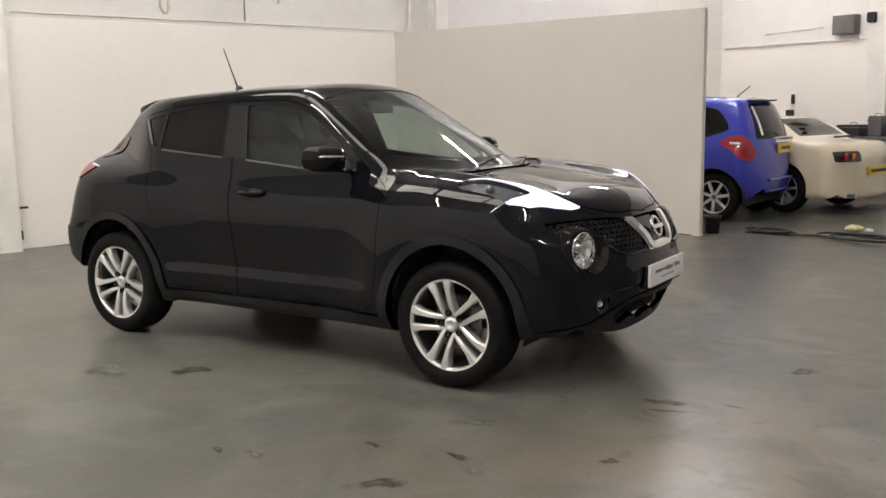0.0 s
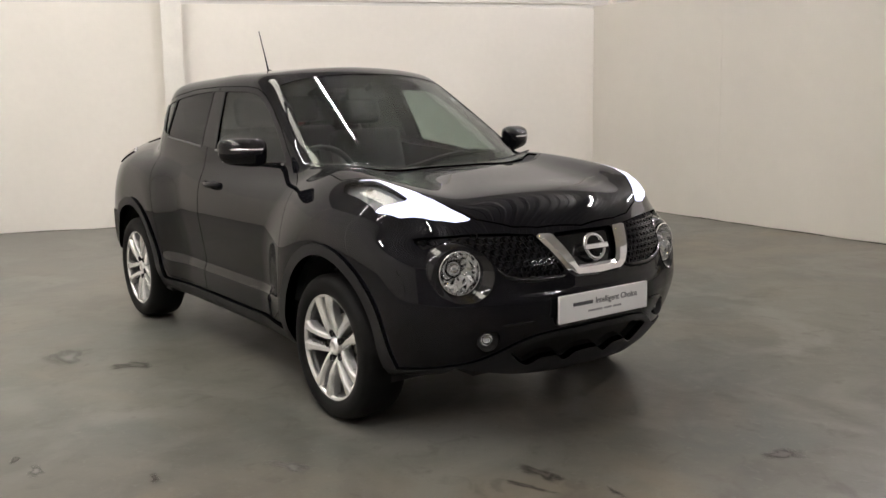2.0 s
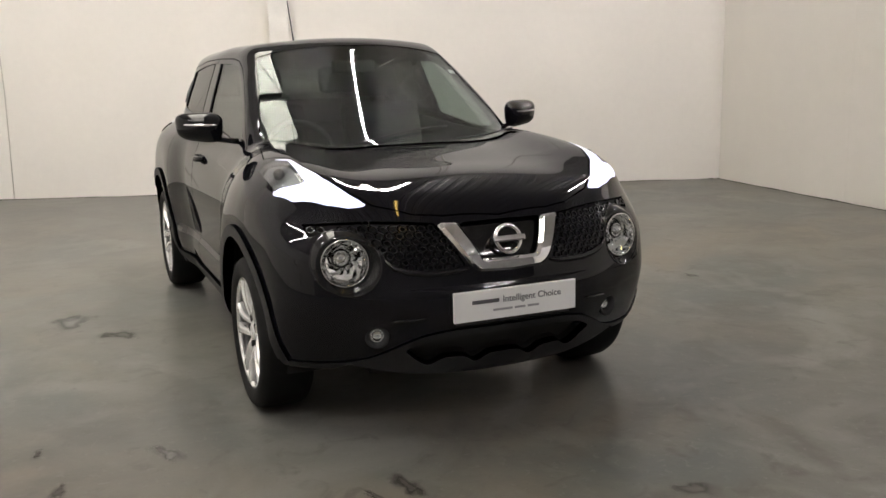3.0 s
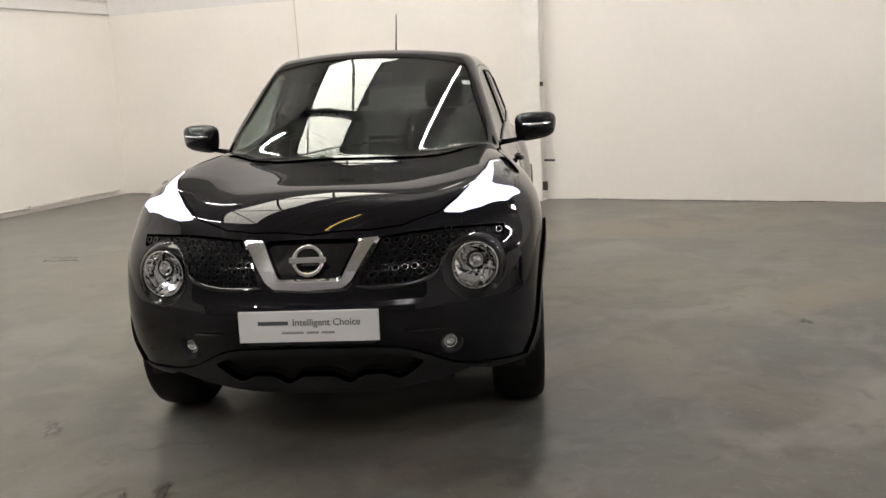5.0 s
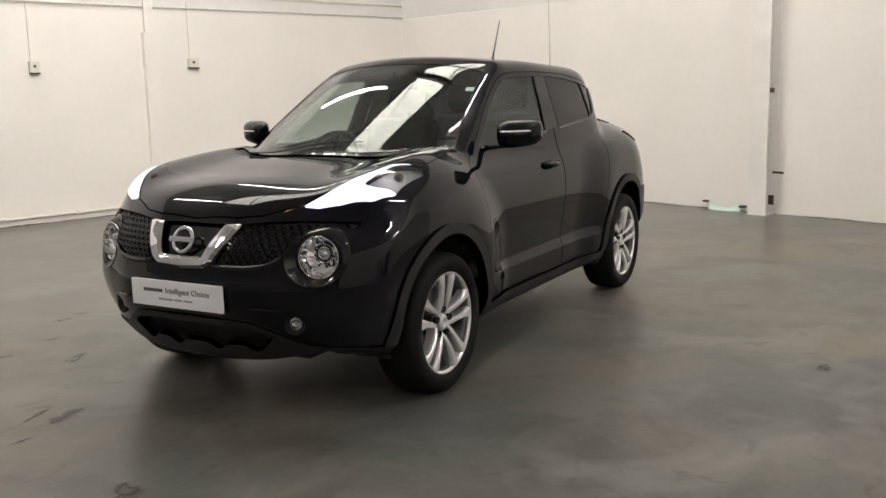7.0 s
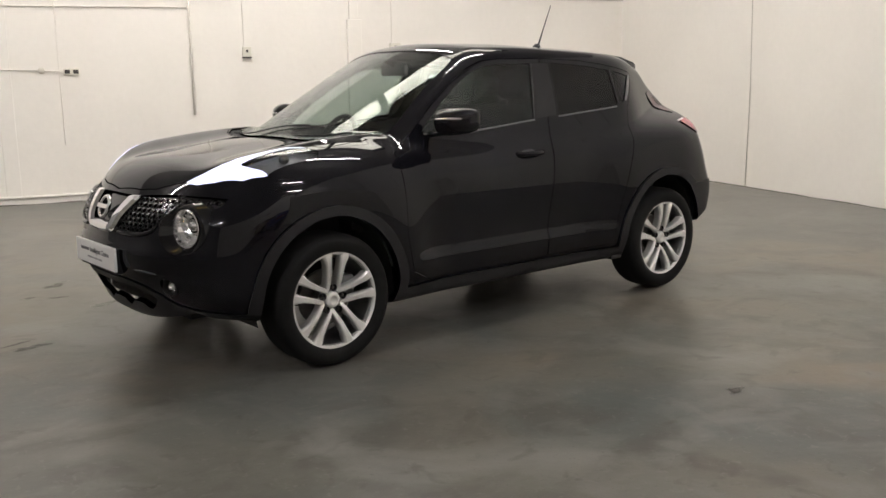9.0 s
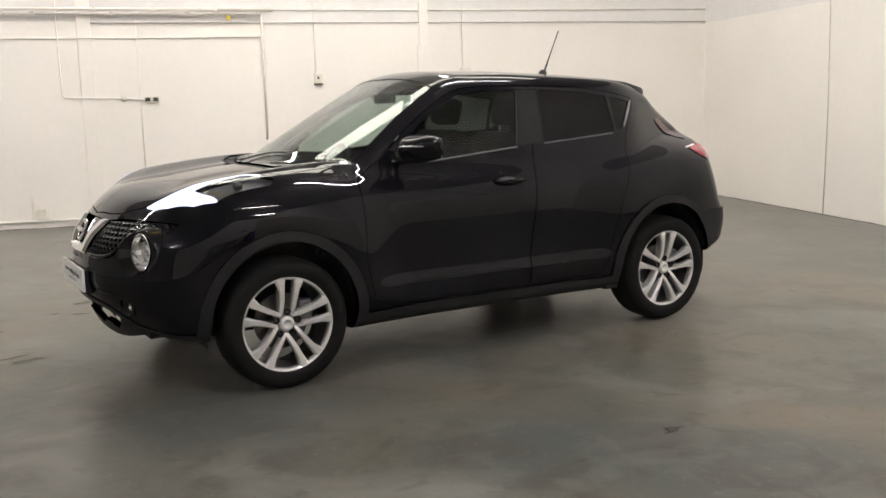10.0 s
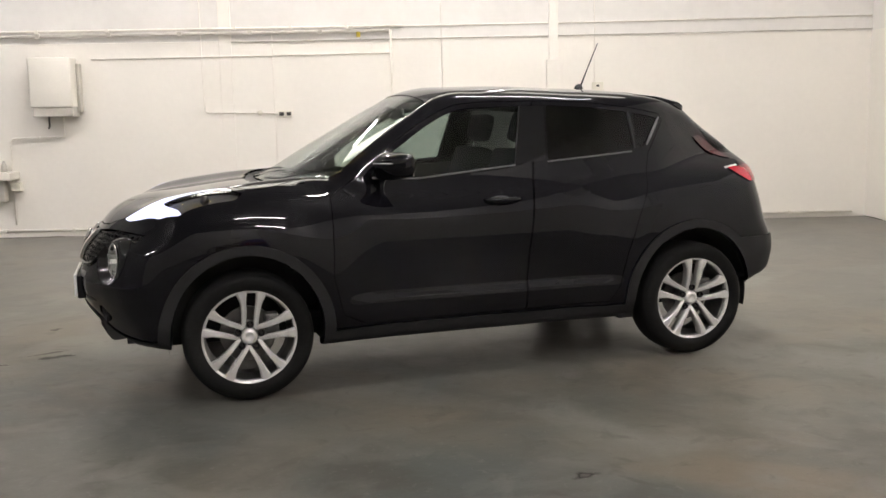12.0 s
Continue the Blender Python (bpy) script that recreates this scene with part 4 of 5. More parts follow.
def raised(name, piece, g, width, low, high, mat, parent, label=""):
    """A bar with a flat face and sloping edges: its rim climbs from low to high within the given width."""
    core, rim = cut(piece, grown(g, -width))
    bar = sheet(name, core, mat, parent, label, 0.02, high)
    V, N, T = rim
    e = np.eye(3) * 1e-3
    slope = np.stack([(g(V + e[i]) - g(V - e[i])) / 2e-3 for i in range(3)], 1)
    up = low + (high - low) * np.clip(-g(V) / width, 0, 1)
    sheet("edge", (V + N * up[:, None], N + slope * (high - low) / width, T), mat, bar, "", 0.006, 0.0)
    return bar


raised("grille_vee", panels["vee"], poly(O_vee, 0.0, 1, 2), 0.011, 0.003, 0.017, M_chrome, car, "chrome vee bar")
for s in (1, -1):
    pts = [on_front(s * y, z, 0.004) for y, z in ((0.172, 0.686), (0.21, 0.679), (0.27, 0.676), (0.33, 0.676), (0.39, 0.684), (0.440, 0.700), (0.468, 0.728))]
    part("grille_edge", tubed(pts, [0.005, 0.010, 0.012, 0.012, 0.011, 0.009, 0.005], 12), M_gloss_black, car, "gloss black lower grille edge", True)

# emblem: plain ring and bar
p = on_front(0.0, 0.778, 0.012)
m = aim(p, (0.93, 0, 0.36))
em = part("emblem", moved(lathed([(0.042, 0.0), (0.047, 0.010), (0.056, 0.010), (0.062, 0.0), (0.052, -0.008)], 40, "z", closed=True), m), M_chrome, car, "plain chrome ring emblem", True)
part("emblem_bar", moved(boxed(-0.068, 0.068, -0.0115, 0.0115, 0.0, 0.017, bevel=0.005), m), M_chrome, em)

# door mirrors
for s in (1, -1):
    bm = bmesh.new()
    bmesh.ops.create_uvsphere(bm, u_segments=40, v_segments=26, radius=1.0, matrix=Matrix.Rotation(math.pi / 2, 4, "Y"))
    for v in bm.verts:
        x, y, z = v.co
        q = 3.6
        r = (abs(y) ** q + abs(z) ** q) ** (1 / q)
        k = math.hypot(y, z) / r if r > 1e-6 else 1
        y, z = y * k, z * k
        wide = 1 - 0.10 * y
        x = max(x * (0.095 if x > 0 else 0.085), -0.045) - 0.042 * y
        y = y * (1 + 0.05 * z)
        v.co = Vector((0.50 + x, s * (0.866 + 0.104 * y), 1.150 + 0.070 * z * wide + 0.006 * y))
    bmesh.ops.recalc_face_normals(bm, faces=bm.faces)
    hs = part("door_mirror", bm, M_paint, car, "glossy black door mirror", True)
    gl = boxed(-0.0015, 0.0015, -0.078, 0.078, -0.052, 0.052, bevel=0.001)
    part("mirror_glass", moved(gl, Matrix.Translation((0.4535, s * 0.866, 1.150)) @ Matrix.Rotation(radians(22) * s, 4, "Z")), M_chrome, hs, "silvered mirror glass")
    arm = bmesh.new()
    tube(arm, [(0.515, s * 0.812, 1.096), (0.53, s * 0.770, 1.086), (0.545, s * 0.725, 1.080), (0.552, s * 0.690, 1.076)], [0.012, 0.012, 0.013, 0.015], 12)
    part("mirror_arm", arm, M_paint, hs, "slim black arm", True)
    pts = [(0.50 + 0.093 - 0.085 * abs(2 * k / 16 - 1) ** 3 - 0.042 * (k / 8 - 1), s * (0.772 + 0.192 * k / 16), 1.160 + 0.006 * k / 16) for k in range(17)]
    part("side_repeater", tubed(pts, 0.0065, 8), M_chrome, hs, "slim clear side repeater", True)

# aerial
ae = part("aerial", tubed([(-0.955, 0, 1.555), (-0.965, 0, 1.585), (-1.0, 0, 1.665), (-1.078, 0, 1.838)], [0.010, 0.006, 0.0042, 0.003], 8), M_clad, car, "thin black roof aerial", True)
part("aerial_foot", moved(lathed([(0.030, 0.0), (0.024, 0.018), (0.010, 0.030), (0.001, 0.032)], 20, "z"), Matrix.Translation((-0.945, 0, 1.554))), M_clad, ae, "", True)

# wipers
for y0, y1, tip in ((-0.42, 0.22, 0.0), (0.22, 0.58, 0.0)):
    pts = [on_top(1.10 - 0.012 * k - (0.02 if y0 > 0 else 0), y0 + (y1 - y0) * k / 10, 0.010) for k in range(11)]
    part("wiper", tubed(pts, 0.0045, 6), M_clad, car, "black wiper arm")


def wheel(x, s):
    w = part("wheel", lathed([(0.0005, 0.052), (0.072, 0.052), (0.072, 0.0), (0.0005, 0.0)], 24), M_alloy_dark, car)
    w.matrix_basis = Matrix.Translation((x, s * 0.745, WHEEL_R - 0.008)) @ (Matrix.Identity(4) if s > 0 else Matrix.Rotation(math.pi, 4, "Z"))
    prof = [(0.222, -0.10), (0.232, -0.108), (0.26, -0.112), (0.297, -0.108), (0.315, -0.096), (0.323, -0.075), (0.326, -0.03), (0.326, 0.03), (0.323, 0.075), (0.315, 0.094),
            (0.306, 0.101), (0.303, 0.105), (0.285, 0.110), (0.268, 0.111), (0.254, 0.108), (0.246, 0.104), (0.236, 0.10), (0.228, 0.06), (0.228, -0.06)]
    part("tyre", lathed(prof, 72, closed=True), M_rubber, w, "black rubber tyre", True)
    rim = [(0.242, 0.092), (0.240, 0.098), (0.233, 0.0985), (0.224, 0.094), (0.221, 0.088), (0.224, 0.076), (0.232, 0.08)]
    part("rim", lathed(rim, 64, closed=True), M_alloy, w, "silver alloy rim", True)
    # shade between the spokes is put into the barrel's dark colour
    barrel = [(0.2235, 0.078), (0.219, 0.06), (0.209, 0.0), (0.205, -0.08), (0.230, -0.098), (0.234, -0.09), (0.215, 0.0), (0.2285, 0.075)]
    part("barrel", lathed(barrel, 48, closed=True), M_alloy_dark, w, "inner barrel, darkened for the shade behind the spokes", True)
    phase = 0.08 if s > 0 else (-0.27 if x > 0 else 0.63)
    for k in range(5):
        a = 2 * math.pi * k / 5 + math.pi / 2 + phase
        for d in (-1, 1):
            bm = bmesh.new()
            pts = [(0.040, 0.029, 0.0125, 0.066), (0.075, 0.030, 0.0135, 0.080), (0.12, 0.0325, 0.0150, 0.090), (0.170, 0.0385, 0.0175, 0.095), (0.203, 0.044, 0.0225, 0.096), (0.230, 0.050, 0.030, 0.094)]
            rings = []
            for r, o, hw, yy in pts:
                ring = []
                for q, dy in ((-1, -0.012), (-0.86, -0.002), (-0.55, 0.003), (0.55, 0.003), (0.86, -0.002), (1, -0.012), (0.8, -0.05), (-0.8, -0.05)):
                    t = d * o + q * hw
                    rr = math.sqrt(max(r * r - t * t, 1e-4)) if r > 0.2 else r
                    ring.append(bm.verts.new((rr * math.cos(a) - t * math.sin(a), yy + dy, rr * math.sin(a) + t * math.cos(a))))
                rings.append(ring)
            for A, B in zip(rings, rings[1:]):
                for i in range(8):
                    bm.faces.new((A[i], A[(i + 1) % 8], B[(i + 1) % 8], B[i]))
            bm.faces.new(rings[0])
            bm.faces.new(rings[-1])
            bmesh.ops.recalc_face_normals(bm, faces=bm.faces)
            part("spoke", bm, M_alloy, w)
        part("nut_hole", lathed([(0.0175, 0.079), (0.0155, 0.080), (0.0135, 0.076), (0.013, 0.058), (0.0005, 0.058)], 18, centre=(0.060 * math.cos(a), 0, 0.060 * math.sin(a))), M_trim, w, "dark nut hole", True)
        part("wheel_nut", lathed([(0.009, 0.058), (0.009, 0.070), (0.006, 0.073), (0.0005, 0.073)], 6, centre=(0.060 * math.cos(a), 0, 0.060 * math.sin(a))), M_disc, w)
    part("hub_cap", lathed([(0.0005, 0.081), (0.018, 0.081), (0.020, 0.084), (0.026, 0.084), (0.034, 0.080), (0.040, 0.074), (0.042, 0.05)], 28), M_alloy, w, "", True)
    part("brake_disc", lathed([(0.05, 0.0), (0.14, 0.0), (0.14, -0.02), (0.05, -0.02)], 40, closed=True), M_disc, w, "grey steel brake disc")
    part("caliper", boxed(-0.155, -0.085, -0.045, 0.03, -0.02, 0.10, bevel=0.012), M_alloy_dark, w, "grey brake caliper")
    return w


for x in (WB, -WB):
    for s in (1, -1):
        wheel(x, s)

# underside
bm = bmesh.new()
box(bm, -1.80, 1.85, -0.50, 0.50, 0.27, 0.34)
box(bm, -0.84, 0.84, -0.74, 0.74, 0.265, 0.33)
part("floor_pan", bm, M_trim, car, "dark underside")
part("radiator_panel", boxed(1.66, 1.70, -0.62, 0.62, 0.29, 0.80), M_trim, car, "black panel behind the intake")
part("exhaust", tubed([(-0.6, -0.2, 0.25), (-1.3, -0.3, 0.25), (-1.86, -0.45, 0.27)], 0.03, 10), M_alloy_dark, car, "dull steel exhaust")

# white dealer plate with two lines of print shown as bars
plate = part("plate", boxed(2.088, 2.102, -0.255, 0.255, 0.495, 0.609, bevel=0.003), M_plate, car, "white dealer show plate")
x = 2.1035
part("print_bar", boxed(2.100, x, -0.183, -0.073, 0.559, 0.573), M_ink, plate)
for a, b in ((-0.098, -0.018), (-0.008, 0.036), (0.046, 0.094)):
    part("print_bar", boxed(2.100, x, a, b, 0.526, 0.534), M_ink_pale, plate)
words = bpy.data.curves.new("lettering", "FONT")
words.body, words.size, words.extrude, words.offset = "Intelligent Choice", 0.0347, 0.0006, 0.0003
words.materials.append(M_ink)
let = new("lettering", words)
let.parent = plate
let.matrix_basis = Matrix(((0, 0, 1, 2.1028), (1, 0, 0, -0.058), (0, 1, 0, 0.5565), (0, 0, 0, 1)))
part("plate_holder", boxed(2.03, 2.089, -0.235, 0.235, 0.48, 0.60, bevel=0.004), M_clad, car, "black plate holder")

# cabin
def seat(x, y, wide=0.50, rear=False):
    st = part("seat", boxed(x - 0.25, x + 0.27, y - wide / 2, y + wide / 2, 0.52, 0.70, bevel=0.05), M_cloth, car, "charcoal cloth seat", True)
    bm = bmesh.new()
    m = Matrix.Translation((x - 0.24, y, 0.66)) @ Matrix.Rotation(radians(-16), 4, "Y")
    box(bm, -0.07, 0.07, -wide / 2 + 0.01, wide / 2 - 0.01, 0, 0.56, bevel=0.05, m=m)
    part("backrest", bm, M_cloth, st, "", True)
    for yy in ((0,) if not rear else (-wide * 0.3, wide * 0.3)):
        bm = bmesh.new()
        box(bm, -0.05, 0.05, yy - 0.13, yy + 0.13, 0.60, 0.78, bevel=0.045, m=m)
        part("headrest", bm, M_cloth, st, "", True)
        bm = bmesh.new()
        for q in (-0.05, 0.05):
            tube(bm, [m @ Vector((0, yy + q, 0.54)), m @ Vector((0, yy + q, 0.64))], 0.006, 6)
        part("headrest_post", bm, M_chrome, st)
    return st


seat(0.02, 0.36)
seat(0.02, -0.36)
seat(-0.80, 0.0, 1.20, True)
bm = bmesh.new()
prof = [(0.62, 0.60), (0.50, 0.80), (0.52, 0.98), (0.62, 1.03), (0.98, 1.06), (1.02, 0.98), (1.02, 0.60)]
A = [bm.verts.new((a, -0.66, b)) for a, b in prof]
B = [bm.verts.new((a, 0.66, b)) for a, b in prof]
for i in range(len(prof)):
    j = (i + 1) % len(prof)
    bm.faces.new((A[i], A[j], B[j], B[i]))
bm.faces.new(A[::-1])
bm.faces.new(B)
bmesh.ops.bevel(bm, geom=list(bm.edges), offset=0.02, segments=2, affect="EDGES")
bmesh.ops.recalc_face_normals(bm, faces=bm.faces)
part("dashboard", bm, M_trim, car, "dark grained dashboard")
m = Matrix.Translation((0.44, -0.36, 0.98)) @ Matrix.Rotation(radians(66), 4, "Y")
sw = part("steering_wheel", moved(tubed([(0.18 * math.cos(a), 0.18 * math.sin(a), 0) for a in [2 * math.pi * k / 32 for k in range(32)]], 0.016, 8, True), m), M_trim, car, "black steering wheel", True)
bm = bmesh.new()
box(bm, -0.06, 0.06, -0.07, 0.07, -0.03, 0.02, bevel=0.015, m=m)
box(bm, -0.17, 0.17, -0.02, 0.02, -0.015, 0.005, bevel=0.005, m=m)
part("wheel_boss", bm, M_trim, sw)
im = part("cabin_mirror", boxed(0.235, 0.265, -0.12, 0.12, 1.385, 1.45, bevel=0.012), M_trim, car, "black interior mirror", True)
part("mirror_stem", tubed([(0.25, 0, 1.44), (0.32, 0, 1.475)], 0.012, 8), M_trim, im)
tr = [(1.0, 0.62), (1.0, 1.0), (0.65, 1.05), (-0.2, 1.09), (-0.95, 1.14), (-0.95, 0.62)]
for s in (1, -1):
    part("door_lining", prism(tr, 0.02, lambda a, b, d, s=s: (a, s * (0.655 + d), b)), M_trim, car, "dark door lining")
part("cabin_floor", boxed(-1.75, 1.0, -0.66, 0.66, 0.36, 0.40), M_trim, car)
part("load_cover", boxed(-1.66, -1.05, -0.60, 0.60, 1.02, 1.05, bevel=0.01), M_trim, car, "dark load cover")


# ---- partition ----
PM, PL = along((-5.70, 3.97), (-1.45, 5.19))
bm = bmesh.new()
box(bm, 0.02, PL - 0.02, 0.02, 0.06, 0.0, 2.42)
partition = mesh_object("wall_partition", bm, M_board)
partition.matrix_basis = PM
tagged(partition, "cream painted board partition, shorter than the walls", "wall", kind="structure")
edges = [0.0, 2.19, PL]
for side, y in ((0, 0.0), (1, 0.06)):
    for a, b in zip(edges, edges[1:]):
        part("board", boxed(a + 0.0006, b - 0.0006, y, y + 0.02, 0.004, 2.44, bevel=0.002), M_board, partition)
part("end_post", boxed(PL, PL + 0.02, -0.002, 0.082, 0.0, 2.44, bevel=0.002), M_board, partition, "painted end batten")
part("foot_plate", boxed(PL - 0.06, PL + 0.03, -0.02, 0.10, 0.0, 0.010, bevel=0.003), M_pipe, partition, "thin steel foot plate")


# ---- columns on the rear wall ----
def column(u, label):
    """An H column standing against the rear wall, u along it."""
    c = thing("column", label, "column", REAR @ Matrix.Translation((u, 0, 0)), "columns on the rear wall", "structure")
    part("front_flange", boxed(-0.105, 0.105, 0.175, 0.19, 0, EAVES, bevel=0.002), M_steel_white, c)
    part("web", boxed(-0.006, 0.006, 0.012, 0.175, 0, EAVES), M_steel_white, c)
    part("back_flange", boxed(-0.105, 0.105, 0.0, 0.012, 0, EAVES), M_steel_white, c)
    part("foot_plate", boxed(-0.112, 0.112, 0.004, 0.197, 0, 0.010), M_steel_white, c)
    return c


c1 = column(12.265, "white painted steel column with small clips")
column(6.55, "white painted steel column behind the partition")
part("clip", boxed(-0.118, -0.080, 0.10, 0.15, 1.27, 1.32, bevel=0.004), M_dark, c1, "small dark bracket")
part("strap", boxed(-0.225, -0.10, 0.05, 0.065, 0.435, 0.457, bevel=0.002), M_cable, c1, "short black strap")
part("tag", boxed(-0.145, -0.085, 0.09, 0.102, 0.11, 0.21, bevel=0.003), M_dark, c1, "scuffed dark tag")


def on_wall(M, u, z=0.0, out=0.0):
    return M @ Vector((u, out, z))


def run(name, label, M, pts, r, mat, category="pipe", group="", clips=0.9):
    """A pipe or cable along a wall, with clips."""
    P = [on_wall(M, u, z, o) for u, z, o in pts]
    root = thing(name, label, category, Matrix.Identity(4), group)
    part("run", tubed(P, r, 8), mat, root, "", True)
    if clips:
        for A, B in zip(P, P[1:]):
            n = int((B - A).length / clips)
            for k in range(1, n + 1):
                q = A.lerp(B, k / (n + 1))
                bm = bmesh.new()
                bmesh.ops.create_cube(bm, size=1.0, matrix=Matrix.Translation(q) @ M.to_3x3().to_4x4() @ Matrix.Diagonal((r * 2.6, r * 2.6, r * 2.6, 1)))
                part("clip", bm, mat, root)
    return root


# cable and conduits on the rear wall
run("wall_cable", "thin painted-over cable down the cream wall", REAR, [(15.33, 0.01, 0.012), (15.31, 1.2, 0.012), (15.34, 2.4, 0.012), (15.33, 4.6, 0.0)], 0.0055, M_pipe2, "cable", clips=0)
run("wall_conduit", "white conduit high on the wall", REAR, [(12.05, 2.47, 0.0), (10.6, 2.47, 0.0), (7.2, 2.47, 0.0)], 0.007, M_painted_over, "conduit")
run("drop_conduit", "grey conduit drop with a bend", REAR, [(10.45, 4.8, 0.0), (10.45, 2.60, 0.0), (10.42, 2.545, 0.01), (10.38, 2.545, 0.01), (10.35, 2.60, 0.0), (10.35, 4.8, 0.0)], 0.018, M_pipe2, "conduit", clips=0)
run("drop_conduit", "thin white conduit drop on the wall", REAR, [(9.41, 4.8, 0.0), (9.41, 2.50, 0.0)], 0.010, M_pipe2, "conduit", clips=0)
run("drop_conduit", "thin white conduit drop on the wall", REAR, [(8.95, 4.8, 0.0), (8.95, 2.72, 0.0)], 0.016, M_pipe, "conduit", clips=0)
run("drop_pipe", "white rainwater pipe beside the column", REAR, [(6.98, 4.9, 0.02), (6.98, 0.05, 0.05)], 0.03, M_pipe, "pipe", clips=1.4)

SRV = SERV @ Matrix.Translation((-0.10, 0, -0.03))
# pipes on the service wall
run("steel_pipe", "dull grey steel pipe along the wall", SRV, [(14.2, 2.53, 0.06), (6.36, 2.545, 0.06)], 0.020, M_pipe2, "pipe", "service pipes")
run("steel_pipe", "dull grey steel pipe along the wall", SRV, [(14.2, 2.59, 0.05), (9.0, 2.595, 0.05), (6.2, 2.60, 0.04)], 0.016, M_pipe, "pipe", "service pipes")
run("steel_pipe", "painted upright pipe below the bend", SRV, [(6.345, 2.55, 0.03), (6.345, 1.0, 0.02)], 0.014, M_pipe, "pipe", "service pipes")
run("steel_pipe", "thin painted pipe under the steel pipe", SRV, [(10.1, 2.25, 0.012), (6.37, 2.27, 0.012)], 0.009, M_pipe, "pipe", "service pipes")
run("steel_pipe", "thin painted pipe along the wall", SRV, [(8.35, 2.435, 0.02), (4.3, 2.45, 0.02), (0.1, 2.47, 0.02)], 0.008, M_pipe2, "pipe", "service pipes")
run("steel_pipe", "thin painted pipe above the ledge", SRV, [(6.3, 2.60, 0.0), (4.2, 2.61, 0.0), (0.1, 2.64, 0.0)], 0.010, M_pipe, "pipe", "service pipes")
run("steel_pipe", "painted upright conduit on the wall", SRV, [(8.73, 4.8, 0.01), (8.73, 2.4, 0.02), (8.72, 1.60, 0.02), (8.69, 1.565, 0.02), (8.05, 1.55, 0.02), (7.80, 1.533, 0.02)], 0.0075, M_painted_over, "conduit", "service pipes")
run("steel_pipe", "painted upright conduit on the wall", SRV, [(7.84, 2.62, 0.02), (7.84, 0.70, 0.003)], 0.005, M_painted_over, "conduit", "service pipes")
run("steel_pipe", "painted upright conduit on the wall", SRV, [(5.71, 4.8, 0.0), (5.70, 1.80, 0.003)], 0.004, M_painted_over, "conduit", "service pipes")
run("steel_pipe", "painted upright conduit on the wall", SRV, [(3.74, 4.8, 0.0), (3.74, 1.83, 0.003)], 0.004, M_painted_over, "conduit", "service pipes")
run("skirting_pipe", "painted pipe just above the floor", SRV, [(13.9, 0.125, 0.04), (7.0, 0.115, 0.04), (0.3, 0.10, 0.04)], 0.016, M_pipe, "pipe")
sk = mesh_object("baseboard", boxed(4.6, 14.2, 0.0, 0.025, 0.0, 0.085, bevel=0.004), M_wall)
sk.matrix_basis = SERV
tagged(sk, "painted kerb at the foot of the wall", "baseboard", kind="structure")


def pilaster(u, w, z0, z1, d, label):
    p = mesh_object("pilaster", boxed(u - w / 2, u + w / 2, 0, d, z0, z1, bevel=0.006), M_wall)
    p.matrix_basis = SERV
    return tagged(p, label, "pilaster", kind="structure")


pilaster(4.17, 0.19, 0.0, 2.12, 0.055, "cream painted pier against the wall")
pilaster(4.17, 0.12, 2.12, EAVES, 0.035, "cream painted upright above the pier")
pilaster(8.33, 0.16, 0.0, EAVES, 0.014, "cream painted upright standing slightly proud")


def socket(u, z, label, face_mat, w=0.09, h=0.09, twin=False):
    m = SRV @ Matrix.Translation((u, 0, z))
    s = thing("wall_socket", label, "socket", m, "wall sockets")
    part("back_box", boxed(-w / 2, w / 2, 0, 0.035, -h / 2, h / 2, bevel=0.006), M_socket, s)
    if twin:
        for q in (-w * 0.27, w * 0.27):
            part("outlet", boxed(q - w * 0.17, q + w * 0.17, 0.033, 0.040, -h * 0.3, h * 0.3, bevel=0.003), face_mat, s, "dark outlet face")
    else:
        part("outlet", boxed(-w * 0.12, w * 0.12, 0.033, 0.040, -h * 0.05, h * 0.2, bevel=0.003), face_mat, s, "dark switch")
        part("lower_edge", boxed(-w * 0.5, w * 0.5, 0.004, 0.040, -h * 0.62, -h * 0.5, bevel=0.002), face_mat, s)
    return s


socket(7.71, 1.53, "cream double socket with dark outlets", M_dark, 0.17, 0.075, True)
socket(5.67, 1.748, "white wall switch box", M_dark, 0.11, 0.12)
socket(3.70, 1.80, "white wall switch box", M_dark, 0.15, 0.11)
j = thing("junction_box", "round white conduit junction box", "junction box", SRV @ Matrix.Translation((8.03, 0.0, 1.55)))
part("body", lathed([(0.0005, 0.035), (0.030, 0.035), (0.034, 0.03), (0.034, 0.0)], 20), M_socket, j, "", True)
y = thing("valve_tag", "small yellow tag on the steel pipe", "tag", SRV @ Matrix.Translation((6.75, 0.085, 2.50)))
part("plate", boxed(-0.025, 0.025, 0, 0.012, -0.035, 0.03, bevel=0.004), M_yellow, y)

# water heater and its pipes
h = thing("water_heater", "white wall-hung water heater with a grey base", "water heater", SRV @ Matrix.Translation((10.53, 0, 0)))
part("casing", boxed(-0.26, 0.26, 0.03, 0.30, 1.66, 2.27, bevel=0.022), M_socket_white, h, "", True)
part("base_trim", boxed(-0.255, 0.235, 0.03, 0.28, 1.55, 1.665, bevel=0.012), M_pipe2, h, "pale grey base")
# a grey strip modelled where only the heater's side shade falls
part("side_shadow_gap", boxed(-0.30, -0.262, 0.0, 0.12, 1.60, 2.20, bevel=0.008), M_pipe2, h, "grey strip standing in for the shade beside the casing")
part("hanging_plate", boxed(-0.22, 0.22, 0.0, 0.03, 1.60, 2.22), M_pipe2, h)
